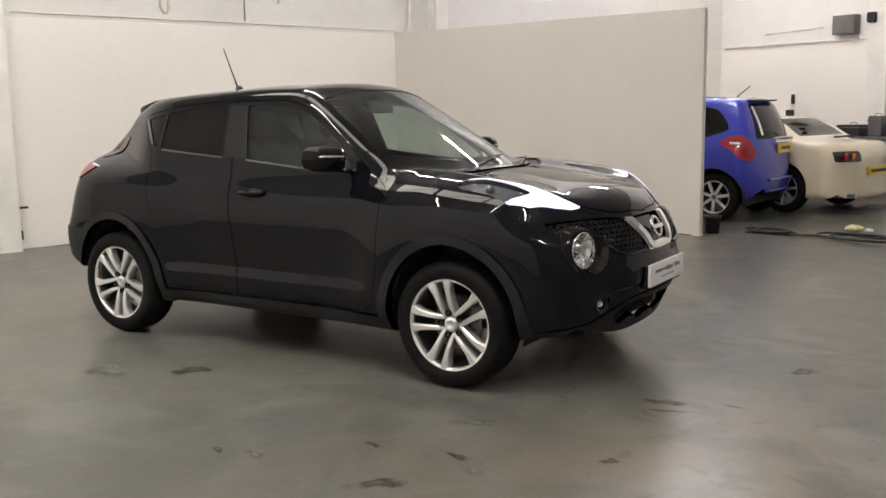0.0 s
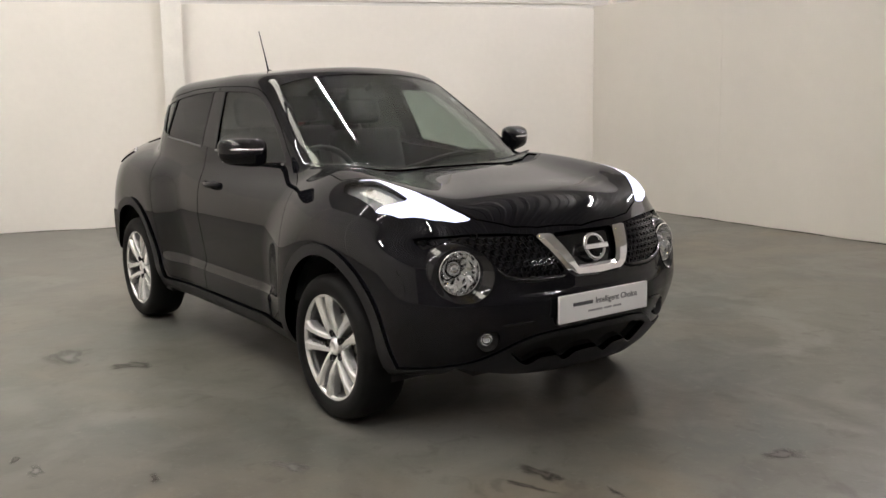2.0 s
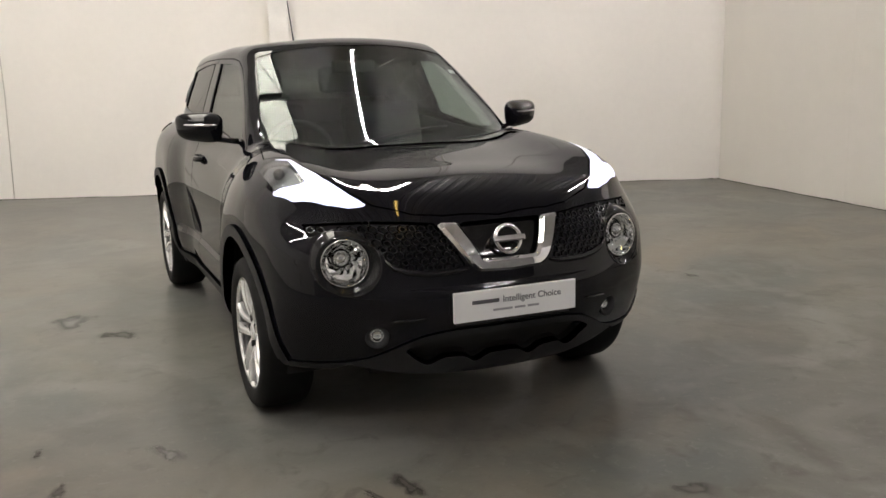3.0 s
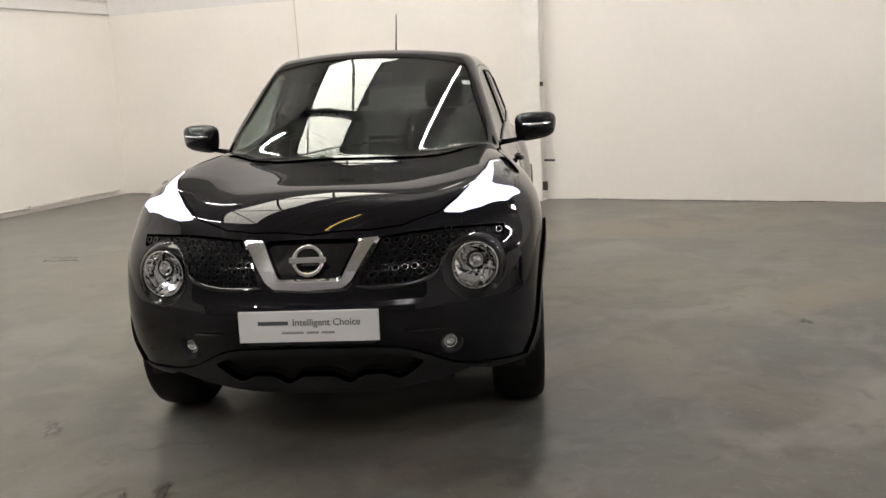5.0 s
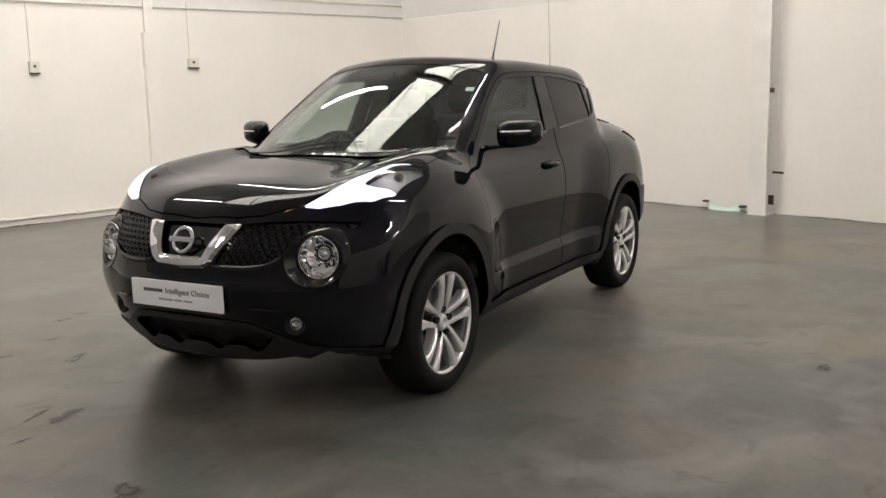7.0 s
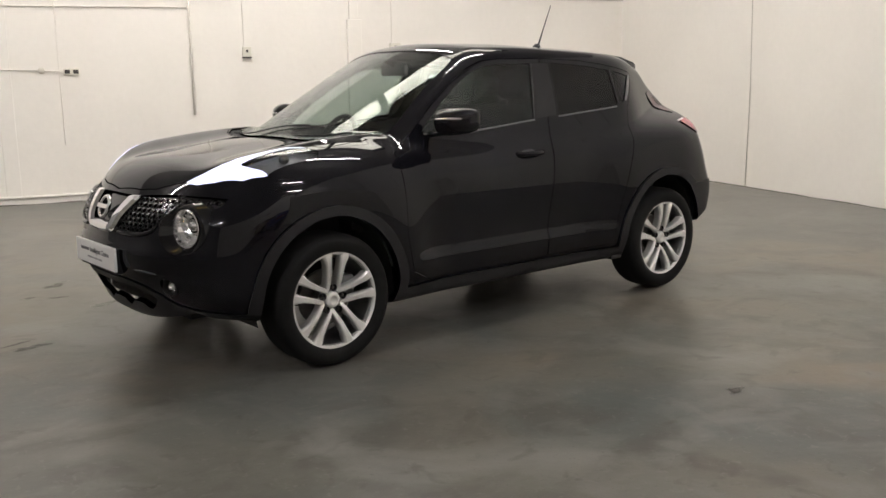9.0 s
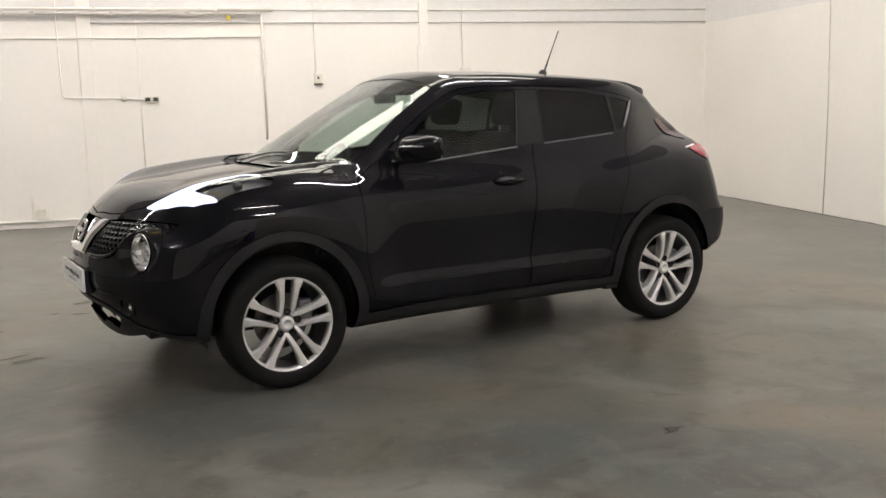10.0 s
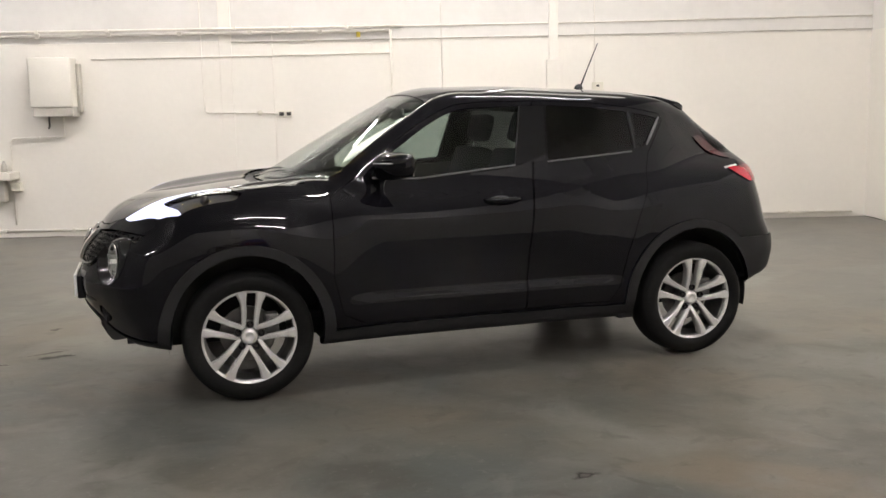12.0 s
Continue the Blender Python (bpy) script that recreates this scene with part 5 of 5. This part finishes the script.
part("tap", tubed([(0.10, 0.12, 1.55), (0.10, 0.12, 1.43), (0.10, 0.16, 1.41)], 0.012, 8), M_dark, h, "small dark tap")
run("heater_pipe", "painted pipe looping under the water heater", SRV, [(10.48, 1.55, 0.05), (10.48, 1.30, 0.05), (11.12, 1.29, 0.05), (11.16, 1.24, 0.05), (11.16, 0.20, 0.05)], 0.012, M_pipe, "pipe", clips=0.6)
sh = thing("wall_shelf", "white wall basin shelf with small items", "shelf", SRV @ Matrix.Translation((11.42, 0, 0)))
part("board", boxed(-0.33, 0.40, 0.0, 0.32, 0.78, 0.88, bevel=0.015), M_socket_white, sh)
part("bracket", boxed(-0.36, -0.24, 0.0, 0.10, 0.63, 0.74, bevel=0.008), M_socket, sh, "small white box below")
part("waste", boxed(-0.20, -0.05, 0.05, 0.2, 0.50, 0.78, bevel=0.03), M_pipe2, sh, "grey waste fitting")
bt = thing("bottle", "small grey bottle on the wall shelf", "bottle", SRV @ Matrix.Translation((11.23, 0.12, 0.88)))
part("body", lathed([(0.0005, 0.0), (0.035, 0.0), (0.036, 0.08), (0.016, 0.11), (0.014, 0.135), (0.0005, 0.136)], 16, "z"), M_pipe2, bt, "", True)
lb = thing("floor_box", "low white conduit box by the floor", "junction box", SRV @ Matrix.Translation((9.05, 0, 0)))
part("box", boxed(-0.05, 0.05, 0.0, 0.06, 0.14, 0.26, bevel=0.008), M_socket, lb)
part("riser", tubed([(0.10, 0.03, 0.12), (0.10, 0.03, 0.42)], 0.010, 8), M_pipe, lb)

# plastic strip by the column
def REAR_X(y):
    """The rear wall's x at a given y."""
    return P_REAR_FAR[0] + (P_CORNER[0] - P_REAR_FAR[0]) * (y - P_REAR_FAR[1]) / (P_CORNER[1] - P_REAR_FAR[1])


g = thing("green_cloth", "limp pale mint plastic strip lying against the wall", "cloth")
bm = bmesh.new()
rows = []
for k in range(27):
    t = k / 26
    py = -1.71 + 0.40 * t
    px = REAR_X(py) + 0.05
    sag = math.sin(math.pi * t)
    hgt = 0.085 - 0.045 * sag + 0.005 * math.sin(17 * t)
    out = 0.02 + 0.07 * sag
    rows.append([bm.verts.new((px + out * q, py, max(0.004, hgt * (1 - q) ** 1.5 * (0.4 + 0.6 * (1 - sag) + 0.2) + 0.004))) for q in (0.0, 0.25, 0.5, 0.75, 1.0)])
for A, B in zip(rows, rows[1:]):
    for i in range(4):
        bm.faces.new((A[i], A[i + 1], B[i + 1], B[i]))
part("strip", bm, M_green, g, "", True)
for q, z in ((-1.74, 0.075), (-1.29, 0.045)):
    part("end_clip", boxed(REAR_X(q) + 0.02, REAR_X(q) + 0.08, q - 0.035, q + 0.035, z, z + 0.022, bevel=0.008), M_cable, g, "small black end clip")

# ---- stains on the floor ----
def blot(x, y, r, stretch, turn, seed, mat, label):
    bm = bmesh.new()
    rnd = random.Random(seed)
    n = 40
    ph = [rnd.uniform(0, 6.28) for _ in range(5)]
    fade = bm.verts.layers.float.new("fade")
    c = bm.verts.new((x, y, 0.0022))
    c[fade] = 1.0
    rings = []
    for step in (0.3, 0.6, 1.0, 1.5):
        ring = []
        for k in range(n):
            a = 2 * math.pi * k / n
            q = step * r * (1 + 0.25 * math.sin(2 * a + ph[0]) + 0.18 * math.sin(3 * a + ph[1]) + 0.12 * math.sin(5 * a + ph[2]))
            u, v = q * math.cos(a) * stretch, q * math.sin(a)
            p = bm.verts.new((x + u * math.cos(turn) - v * math.sin(turn), y + u * math.sin(turn) + v * math.cos(turn), 0.0022 - 0.0006 * step))
            p[fade] = 1 - step / 1.5
            ring.append(p)
        rings.append(ring)
    for k in range(n):
        j = (k + 1) % n
        bm.faces.new((c, rings[0][k], rings[0][j]))
        for A, B in zip(rings, rings[1:]):
            bm.faces.new((A[k], B[k], B[j], A[j]))
    ob = mesh_object("floor_stain", bm, mat)
    return tagged(ob, label, "stain", "stains on the floor", "structure")


for k, (x, y, r, st, tn) in enumerate(((2.325, 0.36, 0.045, 1.7, 0.4), (2.42, 0.27, 0.014, 9.0, 0.75), (2.325, -1.253, 0.055, 1.6, 0.9), (2.42, 1.335, 0.05, 1.5, 1.2), (-0.705, 2.23, 0.035, 1.3, 0.3),
                                        (0.345, -1.231, 0.06, 2.0, 0.9), (2.28, -0.85, 0.02, 3.5, 0.3), (1.95, -1.05, 0.02, 2.0, 0.2), (2.55, 0.55, 0.022, 2.0, 0.1), (1.6, -1.6, 0.018, 1.5, 0),
                                        (2.7, -0.4, 0.025, 2.0, 0.5), (3.0, 1.9, 0.022, 2.5, 0.6))):
    blot(x, y, r, st, tn, 100 + k, M_grime, "dark oily stain on the concrete")
for k, (x, y, r, st, tn) in enumerate(((0.05, -1.60, 0.09, 2.2, 0.5), (1.75, -1.50, 0.03, 2.0, 0.3), (1.98, -0.55, 0.05, 1.8, 0.6), (2.45, -0.9, 0.03, 1.5, 0.2))):
    blot(x, y, r, st, tn, 300 + k, M_scuff, "pale worn patch on the concrete")


# ---- dirt gathered along the foot of the walls ----
def dirt_line(M, u0, u1, y0, seed):
    """A broken, uneven line of dirt where a wall meets the floor."""
    bm = bmesh.new()
    fade = bm.verts.layers.float.new("fade")
    rnd = random.Random(seed)
    n = int((u1 - u0) / 0.05)
    rows = []
    for k in range(n + 1):
        u = u0 + (u1 - u0) * k / n
        wd = max(0.003, 0.014 + 0.016 * noise.noise(Vector((u * 1.7, seed, 0))) + rnd.uniform(-0.004, 0.004))
        hg = max(0.003, 0.007 + 0.010 * noise.noise(Vector((u * 2.3, seed, 5))))
        rows.append([bm.verts.new(M @ Vector(c)) for c in ((u, y0 + 0.001, hg), (u, y0 + wd * 0.5, hg * 0.5), (u, y0 + wd, 0.0015))])
    for v in bm.verts:
        v[fade] = 0.75
    for A, B in zip(rows, rows[1:]):
        for i in range(2):
            bm.faces.new((A[i], A[i + 1], B[i + 1], B[i]))
    bmesh.ops.recalc_face_normals(bm, faces=bm.faces)
    ob = mesh_object("dirt", bm, M_grime)
    return tagged(ob, "dark dirt gathered along the foot of the wall", "dirt", kind="stuff")


dirt_line(REAR, 7.1, 12.05, 0.0, 1)
dirt_line(REAR, 12.5, REAR_LEN, 0.0, 2)
dirt_line(along((-1.45, 5.19), (-5.70, 3.97))[0], 0.0, PL, 0.0, 3)
dirt_line(SERV, 4.6, 14.0, 0.025, 4)


# ---- hoses, rag and bucket near the parked cars ----
def coil(cx, cy, r, turns, seed, label):
    rnd = random.Random(seed)
    pts = []
    for k in range(turns * 26):
        a = 2 * math.pi * k / 26
        q = r * (1 + 0.12 * math.sin(a * 0.63 + seed) + rnd.uniform(-0.02, 0.02))
        pts.append((cx + q * math.cos(a) * 1.5 + 0.05 * math.sin(k * 0.11), cy + q * math.sin(a) * 0.9, 0.016 + 0.010 * (k / 26) % 0.05))
    t = thing("hose", label, "hose", group="hoses on the floor")
    part("coil", tubed(pts, 0.012, 6), M_cable, t, "", True)


coil(-1.05, 5.95, 0.16, 3, 1, "coiled black hose lying on the floor")
coil(-0.10, 6.15, 0.26, 3, 2, "coiled black hose lying on the floor")
t = thing("hose", "black hose trailing across the floor", "hose", group="hoses on the floor")
part("run", tubed([(-1.25 + 0.09 * k, 5.75 + 0.04 * k + 0.03 * math.sin(k), 0.014) for k in range(22)], 0.012, 6), M_cable, t, "", True)
w = thing("cloth", "crumpled pale yellow cloth on the floor", "cloth")
bm = bmesh.new()
bmesh.ops.create_icosphere(bm, subdivisions=3, radius=1.0)
for v in bm.verts:
    k = 1 + 0.35 * noise.noise(v.co * 2.3)
    v.co = Vector((-0.55 + 0.095 * v.co.x * k, 6.75 + 0.080 * v.co.y * k, 0.038 + 0.038 * v.co.z * k))
part("cloth_heap", bm, M_rag, w, "", True)
w = thing("cloth", "small crumpled white cloth on the floor", "cloth")
bm = bmesh.new()
bmesh.ops.create_icosphere(bm, subdivisions=2, radius=1.0)
for v in bm.verts:
    k = 1 + 0.35 * noise.noise(v.co * 3.3)
    v.co = Vector((-0.40 + 0.048 * v.co.x * k, 6.80 + 0.042 * v.co.y * k, 0.022 + 0.022 * v.co.z * k))
part("cloth_heap", bm, M_plate, w, "", True)
b = thing("bucket", "dark bucket beside the partition end", "bucket", pose(-1.50, 5.50, 0))
part("shell", lathed([(0.0005, 0.0), (0.075, 0.0), (0.092, 0.18), (0.097, 0.184), (0.086, 0.18), (0.070, 0.01), (0.0005, 0.01)], 24, "z"), M_clad, b, "", True)
part("rim", lathed([(0.088, 0.176), (0.101, 0.180), (0.101, 0.196), (0.091, 0.196)], 24, "z", closed=True), M_lampdark, b, "dark rolled rim")

# ---- far wall fittings ----
FW = lambda x: (9.0 - x)        # along the far wall from its x
run("steel_pipe", "painted pipe along the far wall", FARW, [(FW(2.0), 2.44, 0.03), (FW(-5.8), 2.43, 0.03)], 0.016, M_pipe, "pipe", "far wall pipes")
run("steel_pipe", "painted pipe leading to a grey box", FARW, [(FW(-3.9), 2.66, 0.0), (FW(-5.0), 2.62, 0.0)], 0.010, M_pipe, "pipe", "far wall pipes")
bx = thing("wall_box", "grey metal box high on the wall", "switch box", FARW @ Matrix.Translation((FW(-3.45), 0, 2.66)))
part("case", boxed(-0.19, 0.19, -0.02, 0.16, -0.15, 0.15, bevel=0.012), M_greybox, bx)
part("lid", boxed(-0.17, 0.17, 0.155, 0.17, -0.13, 0.13, bevel=0.006), M_greybox, bx)
bx = thing("wall_lamp", "small black lamp on the wall", "lamp", FARW @ Matrix.Translation((FW(-3.0), 0, 2.75)))
part("head", boxed(-0.07, 0.07, 0.0, 0.16, -0.09, 0.07, bevel=0.03), M_clad, bx)
part("bracket", boxed(-0.02, 0.02, -0.02, 0.05, 0.06, 0.14, bevel=0.004), M_clad, bx)
pc = mesh_object("pilaster", boxed(FW(-2.9) - 0.16, FW(-2.9) + 0.16, 0, 0.09, 0, EAVES, bevel=0.006), M_steel_white)
pc.matrix_basis = FARW
tagged(pc, "white painted upright on the far wall", "pilaster", kind="structure")
tl = thing("torch_lamp", "slim black lamp fixed on the wall", "lamp", FARW @ Matrix.Translation((FW(-4.39), 0, 1.51)))
part("bar", boxed(-0.025, 0.025, 0.0, 0.05, -0.08, 0.08, bevel=0.012), M_clad, tl)
part("base", boxed(-0.02, 0.10, 0.0, 0.08, -0.29, -0.18, bevel=0.015), M_clad, tl)
bn = thing("work_bench", "cluttered dark bench against the far wall", "bench", pose(-3.0, 10.75, 0))
part("top", boxed(-1.5, 1.8, -0.35, 0.35, 0.86, 0.92, bevel=0.008), M_truss, bn)
for sx in (-1.4, 0.1, 1.7):
    for sy in (-0.3, 0.3):
        part("leg", boxed(sx - 0.03, sx + 0.03, sy - 0.03, sy + 0.03, 0, 0.86), M_truss, bn)
for k, (x, w, d, hh, mt, lab) in enumerate(((-4.15, 0.26, 0.2, 0.30, M_clad, "black tool case on the bench"), (-3.5, 0.5, 0.3, 0.22, M_redbox, "dull red tool box on the bench"), (-3.0, 0.4, 0.3, 0.26, M_clad, "black crate on the bench"),
                                            (-2.6, 0.22, 0.2, 0.46, M_truss, "dark drum on the bench"), (-2.2, 0.34, 0.3, 0.34, M_bluebox, "dark blue crate on the bench"), (-1.7, 0.3, 0.25, 0.25, M_clad, "black box on the bench"))):
    hh *= 0.68
    o = thing("tool_case", lab, "tool box", pose(x, 10.72, 0.92), "clutter on the bench")
    part("case", boxed(-w / 2, w / 2, -d / 2, d / 2, 0, hh, bevel=0.02), mt, o)
    part("lid", boxed(-w / 2 - 0.006, w / 2 + 0.006, -d / 2 - 0.006, d / 2 + 0.006, hh * 0.72, hh * 0.80, bevel=0.004), M_truss, o)
    part("grip", tubed([(-0.06, 0, hh - 0.01), (-0.05, 0, hh + 0.03), (0.05, 0, hh + 0.03), (0.06, 0, hh - 0.01)], 0.008, 6), M_truss, o)


# ---- parked cars behind the partition ----
def simple_wheel(parent, x, s, y, r, mat):
    w = part("wheel", lathed([(0.0005, 0.03), (0.07, 0.03), (0.07, -0.03), (0.0005, -0.03)], 20), M_alloy_dark, parent)
    w.matrix_basis = Matrix.Translation((x, s * y, r)) @ (Matrix.Identity(4) if s > 0 else Matrix.Rotation(math.pi, 4, "Z"))
    k = r / 0.30
    part("tyre", lathed([(0.20 * k, -0.09), (0.27 * k, -0.095), (0.295 * k, -0.075), (r, -0.04), (r, 0.04), (0.295 * k, 0.075), (0.27 * k, 0.095), (0.20 * k, 0.088), (0.195 * k, 0.0)], 48, closed=True), M_rubber, w, "black rubber tyre", True)
    part("rim", lathed([(0.206 * k, 0.085), (0.200 * k, 0.092), (0.190 * k, 0.080), (0.180 * k, 0.0), (0.200 * k, 0.0)], 40, closed=True), mat, w, "silver alloy rim", True)
    for q in range(7):
        a = 2 * math.pi * q / 7 + 0.3
        bm = bmesh.new()
        m = Matrix.Rotation(-a, 4, "Y")
        box(bm, 0.03 * k, 0.195 * k, 0.045, 0.075, -0.019 * k, 0.019 * k, bevel=0.006, m=m)
        part("spoke", bm, mat, w)
    return w


def parked(name_label, solid, place, paint, wheels, wr, cuts, group=""):
    c = thing("car", name_label, "car", place)
    body = skin(0.045, solid)
    out = {}
    for s in (1, -1):
        for x in wheels:
            _, body = cut(body, disc(x, wr + 0.01, wr + 0.045, s))
            bm = bmesh.new()
            rr = []
            for k in range(25):
                a = math.pi * (-0.1 + 1.2 * k / 24)
                rr.append([bm.verts.new((x + (wr + 0.06) * math.cos(a), s * q, wr + (wr + 0.06) * math.sin(a))) for q in (0.80, 0.50)])
            for A, B in zip(rr, rr[1:]):
                bm.faces.new((A[0], A[1], B[1], B[0]))
            bm.faces.new([q[1] for q in rr])
            part("wheel_well", bm, M_trim, c)
    for nm, gfun, mat, lab, lift in cuts:
        piece, body = cut(body, gfun)
        if len(piece[2]):
            sheet(nm, piece, mat, c, lab, 0.02, lift)
    sheet("body", body, paint, c)
    for s in (1, -1):
        for x in wheels:
            simple_wheel(c, x, s, 0.72, wr, M_alloy)
    part("floor_pan", boxed(-1.6, 1.6, -0.55, 0.55, 0.2, 0.3), M_trim, c)
    return c


hatch_top = curve([(-1.95, 0.95), (-1.78, 1.20), (-1.66, 1.40), (-1.50, 1.49), (-1.0, 1.525), (-0.2, 1.53), (0.3, 1.46), (1.1, 1.02), (1.6, 0.92), (1.95, 0.75)], 0.04)
hatch_tail = curve([(0.2, -1.70), (0.35, -1.77), (0.6, -1.79), (0.9, -1.77), (1.1, -1.72), (1.35, -1.60), (1.5, -1.50)], 0.04)
hatch_side = curve([(0.1, 0.74), (0.3, 0.81), (0.6, 0.835), (0.85, 0.83), (1.0, 0.80), (1.2, 0.72), (1.4, 0.62), (1.55, 0.54)], 0.04)


def hatch(p):
    x, y, z = p[:, 0], np.abs(p[:, 1]), p[:, 2]
    f = smax(y - hatch_side(z) + 0.05 * ease(-x, 1.2, 1.9) + 0.05 * ease(x, 1.2, 1.9) - 0.015 * bump(x, -1.25, 0.35) * bump(z, 0.6, 0.2), z - hatch_top(x) + 0.05 * y * y, 0.08)
    f = smax(f, (hatch_tail(z) + 0.10 * (y / 0.6) ** 2.5) - x, 0.07)
    f = smax(f, x - 1.95 + 0.2 * y * y, 0.1)
    return smax(f, 0.22 - z, 0.04)


flank = lambda o, s: near(poly(o), s)
hatch_cuts = []
for s in (1, -1):
    hatch_cuts += [("rear_side_window", flank([(-1.40, 1.12), (-1.36, 1.22), (-1.22, 1.36), (-1.05, 1.40), (-0.55, 1.41), (-0.55, 1.03), (-1.15, 1.03)], s), M_privacy, "dark side glass", -0.004),
                   ("front_side_window", flank([(-0.45, 1.41), (0.15, 1.40), (0.75, 1.06), (0.75, 1.02), (-0.45, 1.02)], s), M_privacy, "dark side glass", -0.004),
                   ("tail_lamp", flank([(-1.30, 0.955), (-1.40, 1.03), (-1.56, 1.055), (-1.63, 0.98), (-1.68, 0.86), (-1.67, 0.74), (-1.57, 0.76), (-1.47, 0.87), (-1.38, 0.91)], s), M_red, "red tail lamp", 0.008)]
hatch_cuts += [("rear_window", lambda X: np.maximum.reduce([np.abs(X[:, 1]) - 0.56 + 0.25 * (X[:, 2] - 1.0), 1.0 - X[:, 2], X[:, 2] - 1.42, X[:, 0] + 1.35]), M_privacy, "dark heated rear window", -0.003),
               ("rear_skirt", lambda X: np.maximum.reduce([X[:, 2] - 0.27, X[:, 0] + 1.5]), M_clad, "black lower skirt", 0.002)]
blue = parked("bright blue hatchback parked facing the wall", hatch, pose(-3.61, 6.80, 0, 0, 0, 196), M_blue, (-1.25, 1.25), 0.30, hatch_cuts)
part("plate", boxed(-1.80, -1.785, -0.36, 0.14, 0.82, 0.94, bevel=0.003), M_plate_yellow, blue, "yellow rear plate")
part("print_bar", boxed(-1.8035, -1.80, -0.27, 0.05, 0.86, 0.90), M_dark, blue)
part("plate_recess", boxed(-1.79, -1.72, -0.42, 0.20, 0.95, 1.02, bevel=0.01), M_chrome, blue, "chrome handle strip")
part("aerial", tubed([(-1.20, 0, 1.505), (-1.215, 0, 1.535), (-1.37, 0, 1.655)], [0.020, 0.008, 0.005], 8), M_clad, blue, "stubby black aerial")
part("bumper_strip", boxed(-1.806, -1.76, -0.40, 0.40, 0.485, 0.52, bevel=0.012), M_blue, blue)
part("bumper_lip", boxed(-1.785, -1.72, -0.40, 0.40, 0.345, 0.375, bevel=0.012), M_blue, blue)
part("rear_spoiler", boxed(-1.585, -1.44, -0.38, 0.38, 1.458, 1.482, bevel=0.011), M_clad, blue, "dark roof spoiler")
part("rear_wiper", tubed([(-1.735, 0.02, 1.045), (-1.725, 0.15, 1.075), (-1.70, 0.40, 1.10)], [0.016, 0.008, 0.006], 8), M_clad, blue, "black rear wiper")
for s in (1, -1):
    part("roof_rail", tubed([(-1.25, s * 0.50, 1.500), (-0.6, s * 0.535, 1.522), (0.1, s * 0.53, 1.510)], 0.012, 8), M_clad, blue, "black roof strip")
for s in (1, -1):
    part("lamp_stripe", tubed([(-1.44, s * 0.818, 0.962), (-1.50, s * 0.804, 0.957), (-1.56, s * 0.783, 0.950)], 0.016, 8), M_plate, blue, "clear stripe in the lamp")
    if s > 0:
        part("pillar_trim", tubed([(-1.60, s * 0.57, 1.40), (-1.70, s * 0.60, 1.22), (-1.76, s * 0.60, 1.05)], 0.016, 6), M_chrome, blue, "pale pillar trim")

road_top = curve([(-2.05, 0.82), (-1.90, 0.93), (-1.55, 0.96), (-1.35, 0.99), (-1.05, 1.16), (-0.75, 1.26), (-0.35, 1.26), (0.0, 1.20), (0.55, 0.92), (1.2, 0.86), (1.9, 0.66)], 0.035)


def roadster(p):
    x, y, z = p[:, 0], np.abs(p[:, 1]), p[:, 2]
    half = 0.845 - 0.05 * ease(-z, -0.3, -0.1) - 0.04 * ease(np.abs(x), 1.5, 2.05) - 0.55 * 0.05 * np.logaddexp(0, (z - 0.92) / 0.05)
    f = smax(y - half, z - road_top(x) + 0.06 * y * y, 0.07)
    f = smax(f, (-2.06 + 0.08 * ease(z, 0.7, 0.95) + 0.12 * (y / 0.6) ** 2.4) - x, 0.08)
    f = smax(f, x - 2.0 + 0.3 * y * y, 0.1)
    return smax(f, 0.2 - z, 0.05)


road_cuts = [("rear_window", lambda X: np.maximum.reduce([np.abs(X[:, 1]) - 0.58 + 0.4 * (X[:, 2] - 1.0), 1.0 - X[:, 2], X[:, 2] - 1.225, X[:, 0] + 0.80]), M_privacy, "grey soft-top rear window", -0.002)]
for s in (1, -1):
    road_cuts += [("side_window", flank([(-1.05, 0.985), (-0.80, 1.20), (-0.15, 1.20), (0.48, 0.97)], s), M_privacy, "dark side glass", -0.003),
                  ("tail_lamp", lambda X, s=s: np.maximum.reduce([np.abs(s * X[:, 1] - 0.55) - 0.19, np.abs(X[:, 2] - 0.745) - 0.068, X[:, 0] + 1.6]), M_lampdark, "dark lamp housing", 0.004)]
cream = parked("cream two-seat roadster with a soft top, parked", roadster, pose(-3.49, 8.565, 0, 0, 0, 184), M_cream, (-1.20, 1.20), 0.31, road_cuts)
for s in (1, -1):
    for yy, mt in ((0.62, M_red), (0.50, M_amber)):
        part("round_lamp", moved(lathed([(0.0005, 0.02), (0.03, 0.018), (0.048, 0.0)], 20, "x"), Matrix.Translation((-1.995 + 0.35 * (yy - 0.5), s * yy, 0.745)) @ Matrix.Rotation(math.pi, 4, "Z")), mt, cream, "round lamp", True)
    part("tailpipe", tubed([(-1.75, s * 0.52, 0.25), (-2.06, s * 0.52, 0.25)], 0.04, 12), M_chrome, cream, "chrome tailpipe")
part("plate", boxed(-2.085, -2.07, -0.26, 0.26, 0.50, 0.61, bevel=0.003), M_plate_yellow, cream, "yellow rear plate")
part("print_bar", boxed(-2.0885, -2.085, -0.2, 0.2, 0.535, 0.575), M_dark, cream)
part("roof_rail", tubed([(-1.62, -0.30, 0.985), (-1.64, 0.0, 0.99), (-1.62, 0.30, 0.985)], 0.012, 6), M_clad, cream, "black tonneau edge")
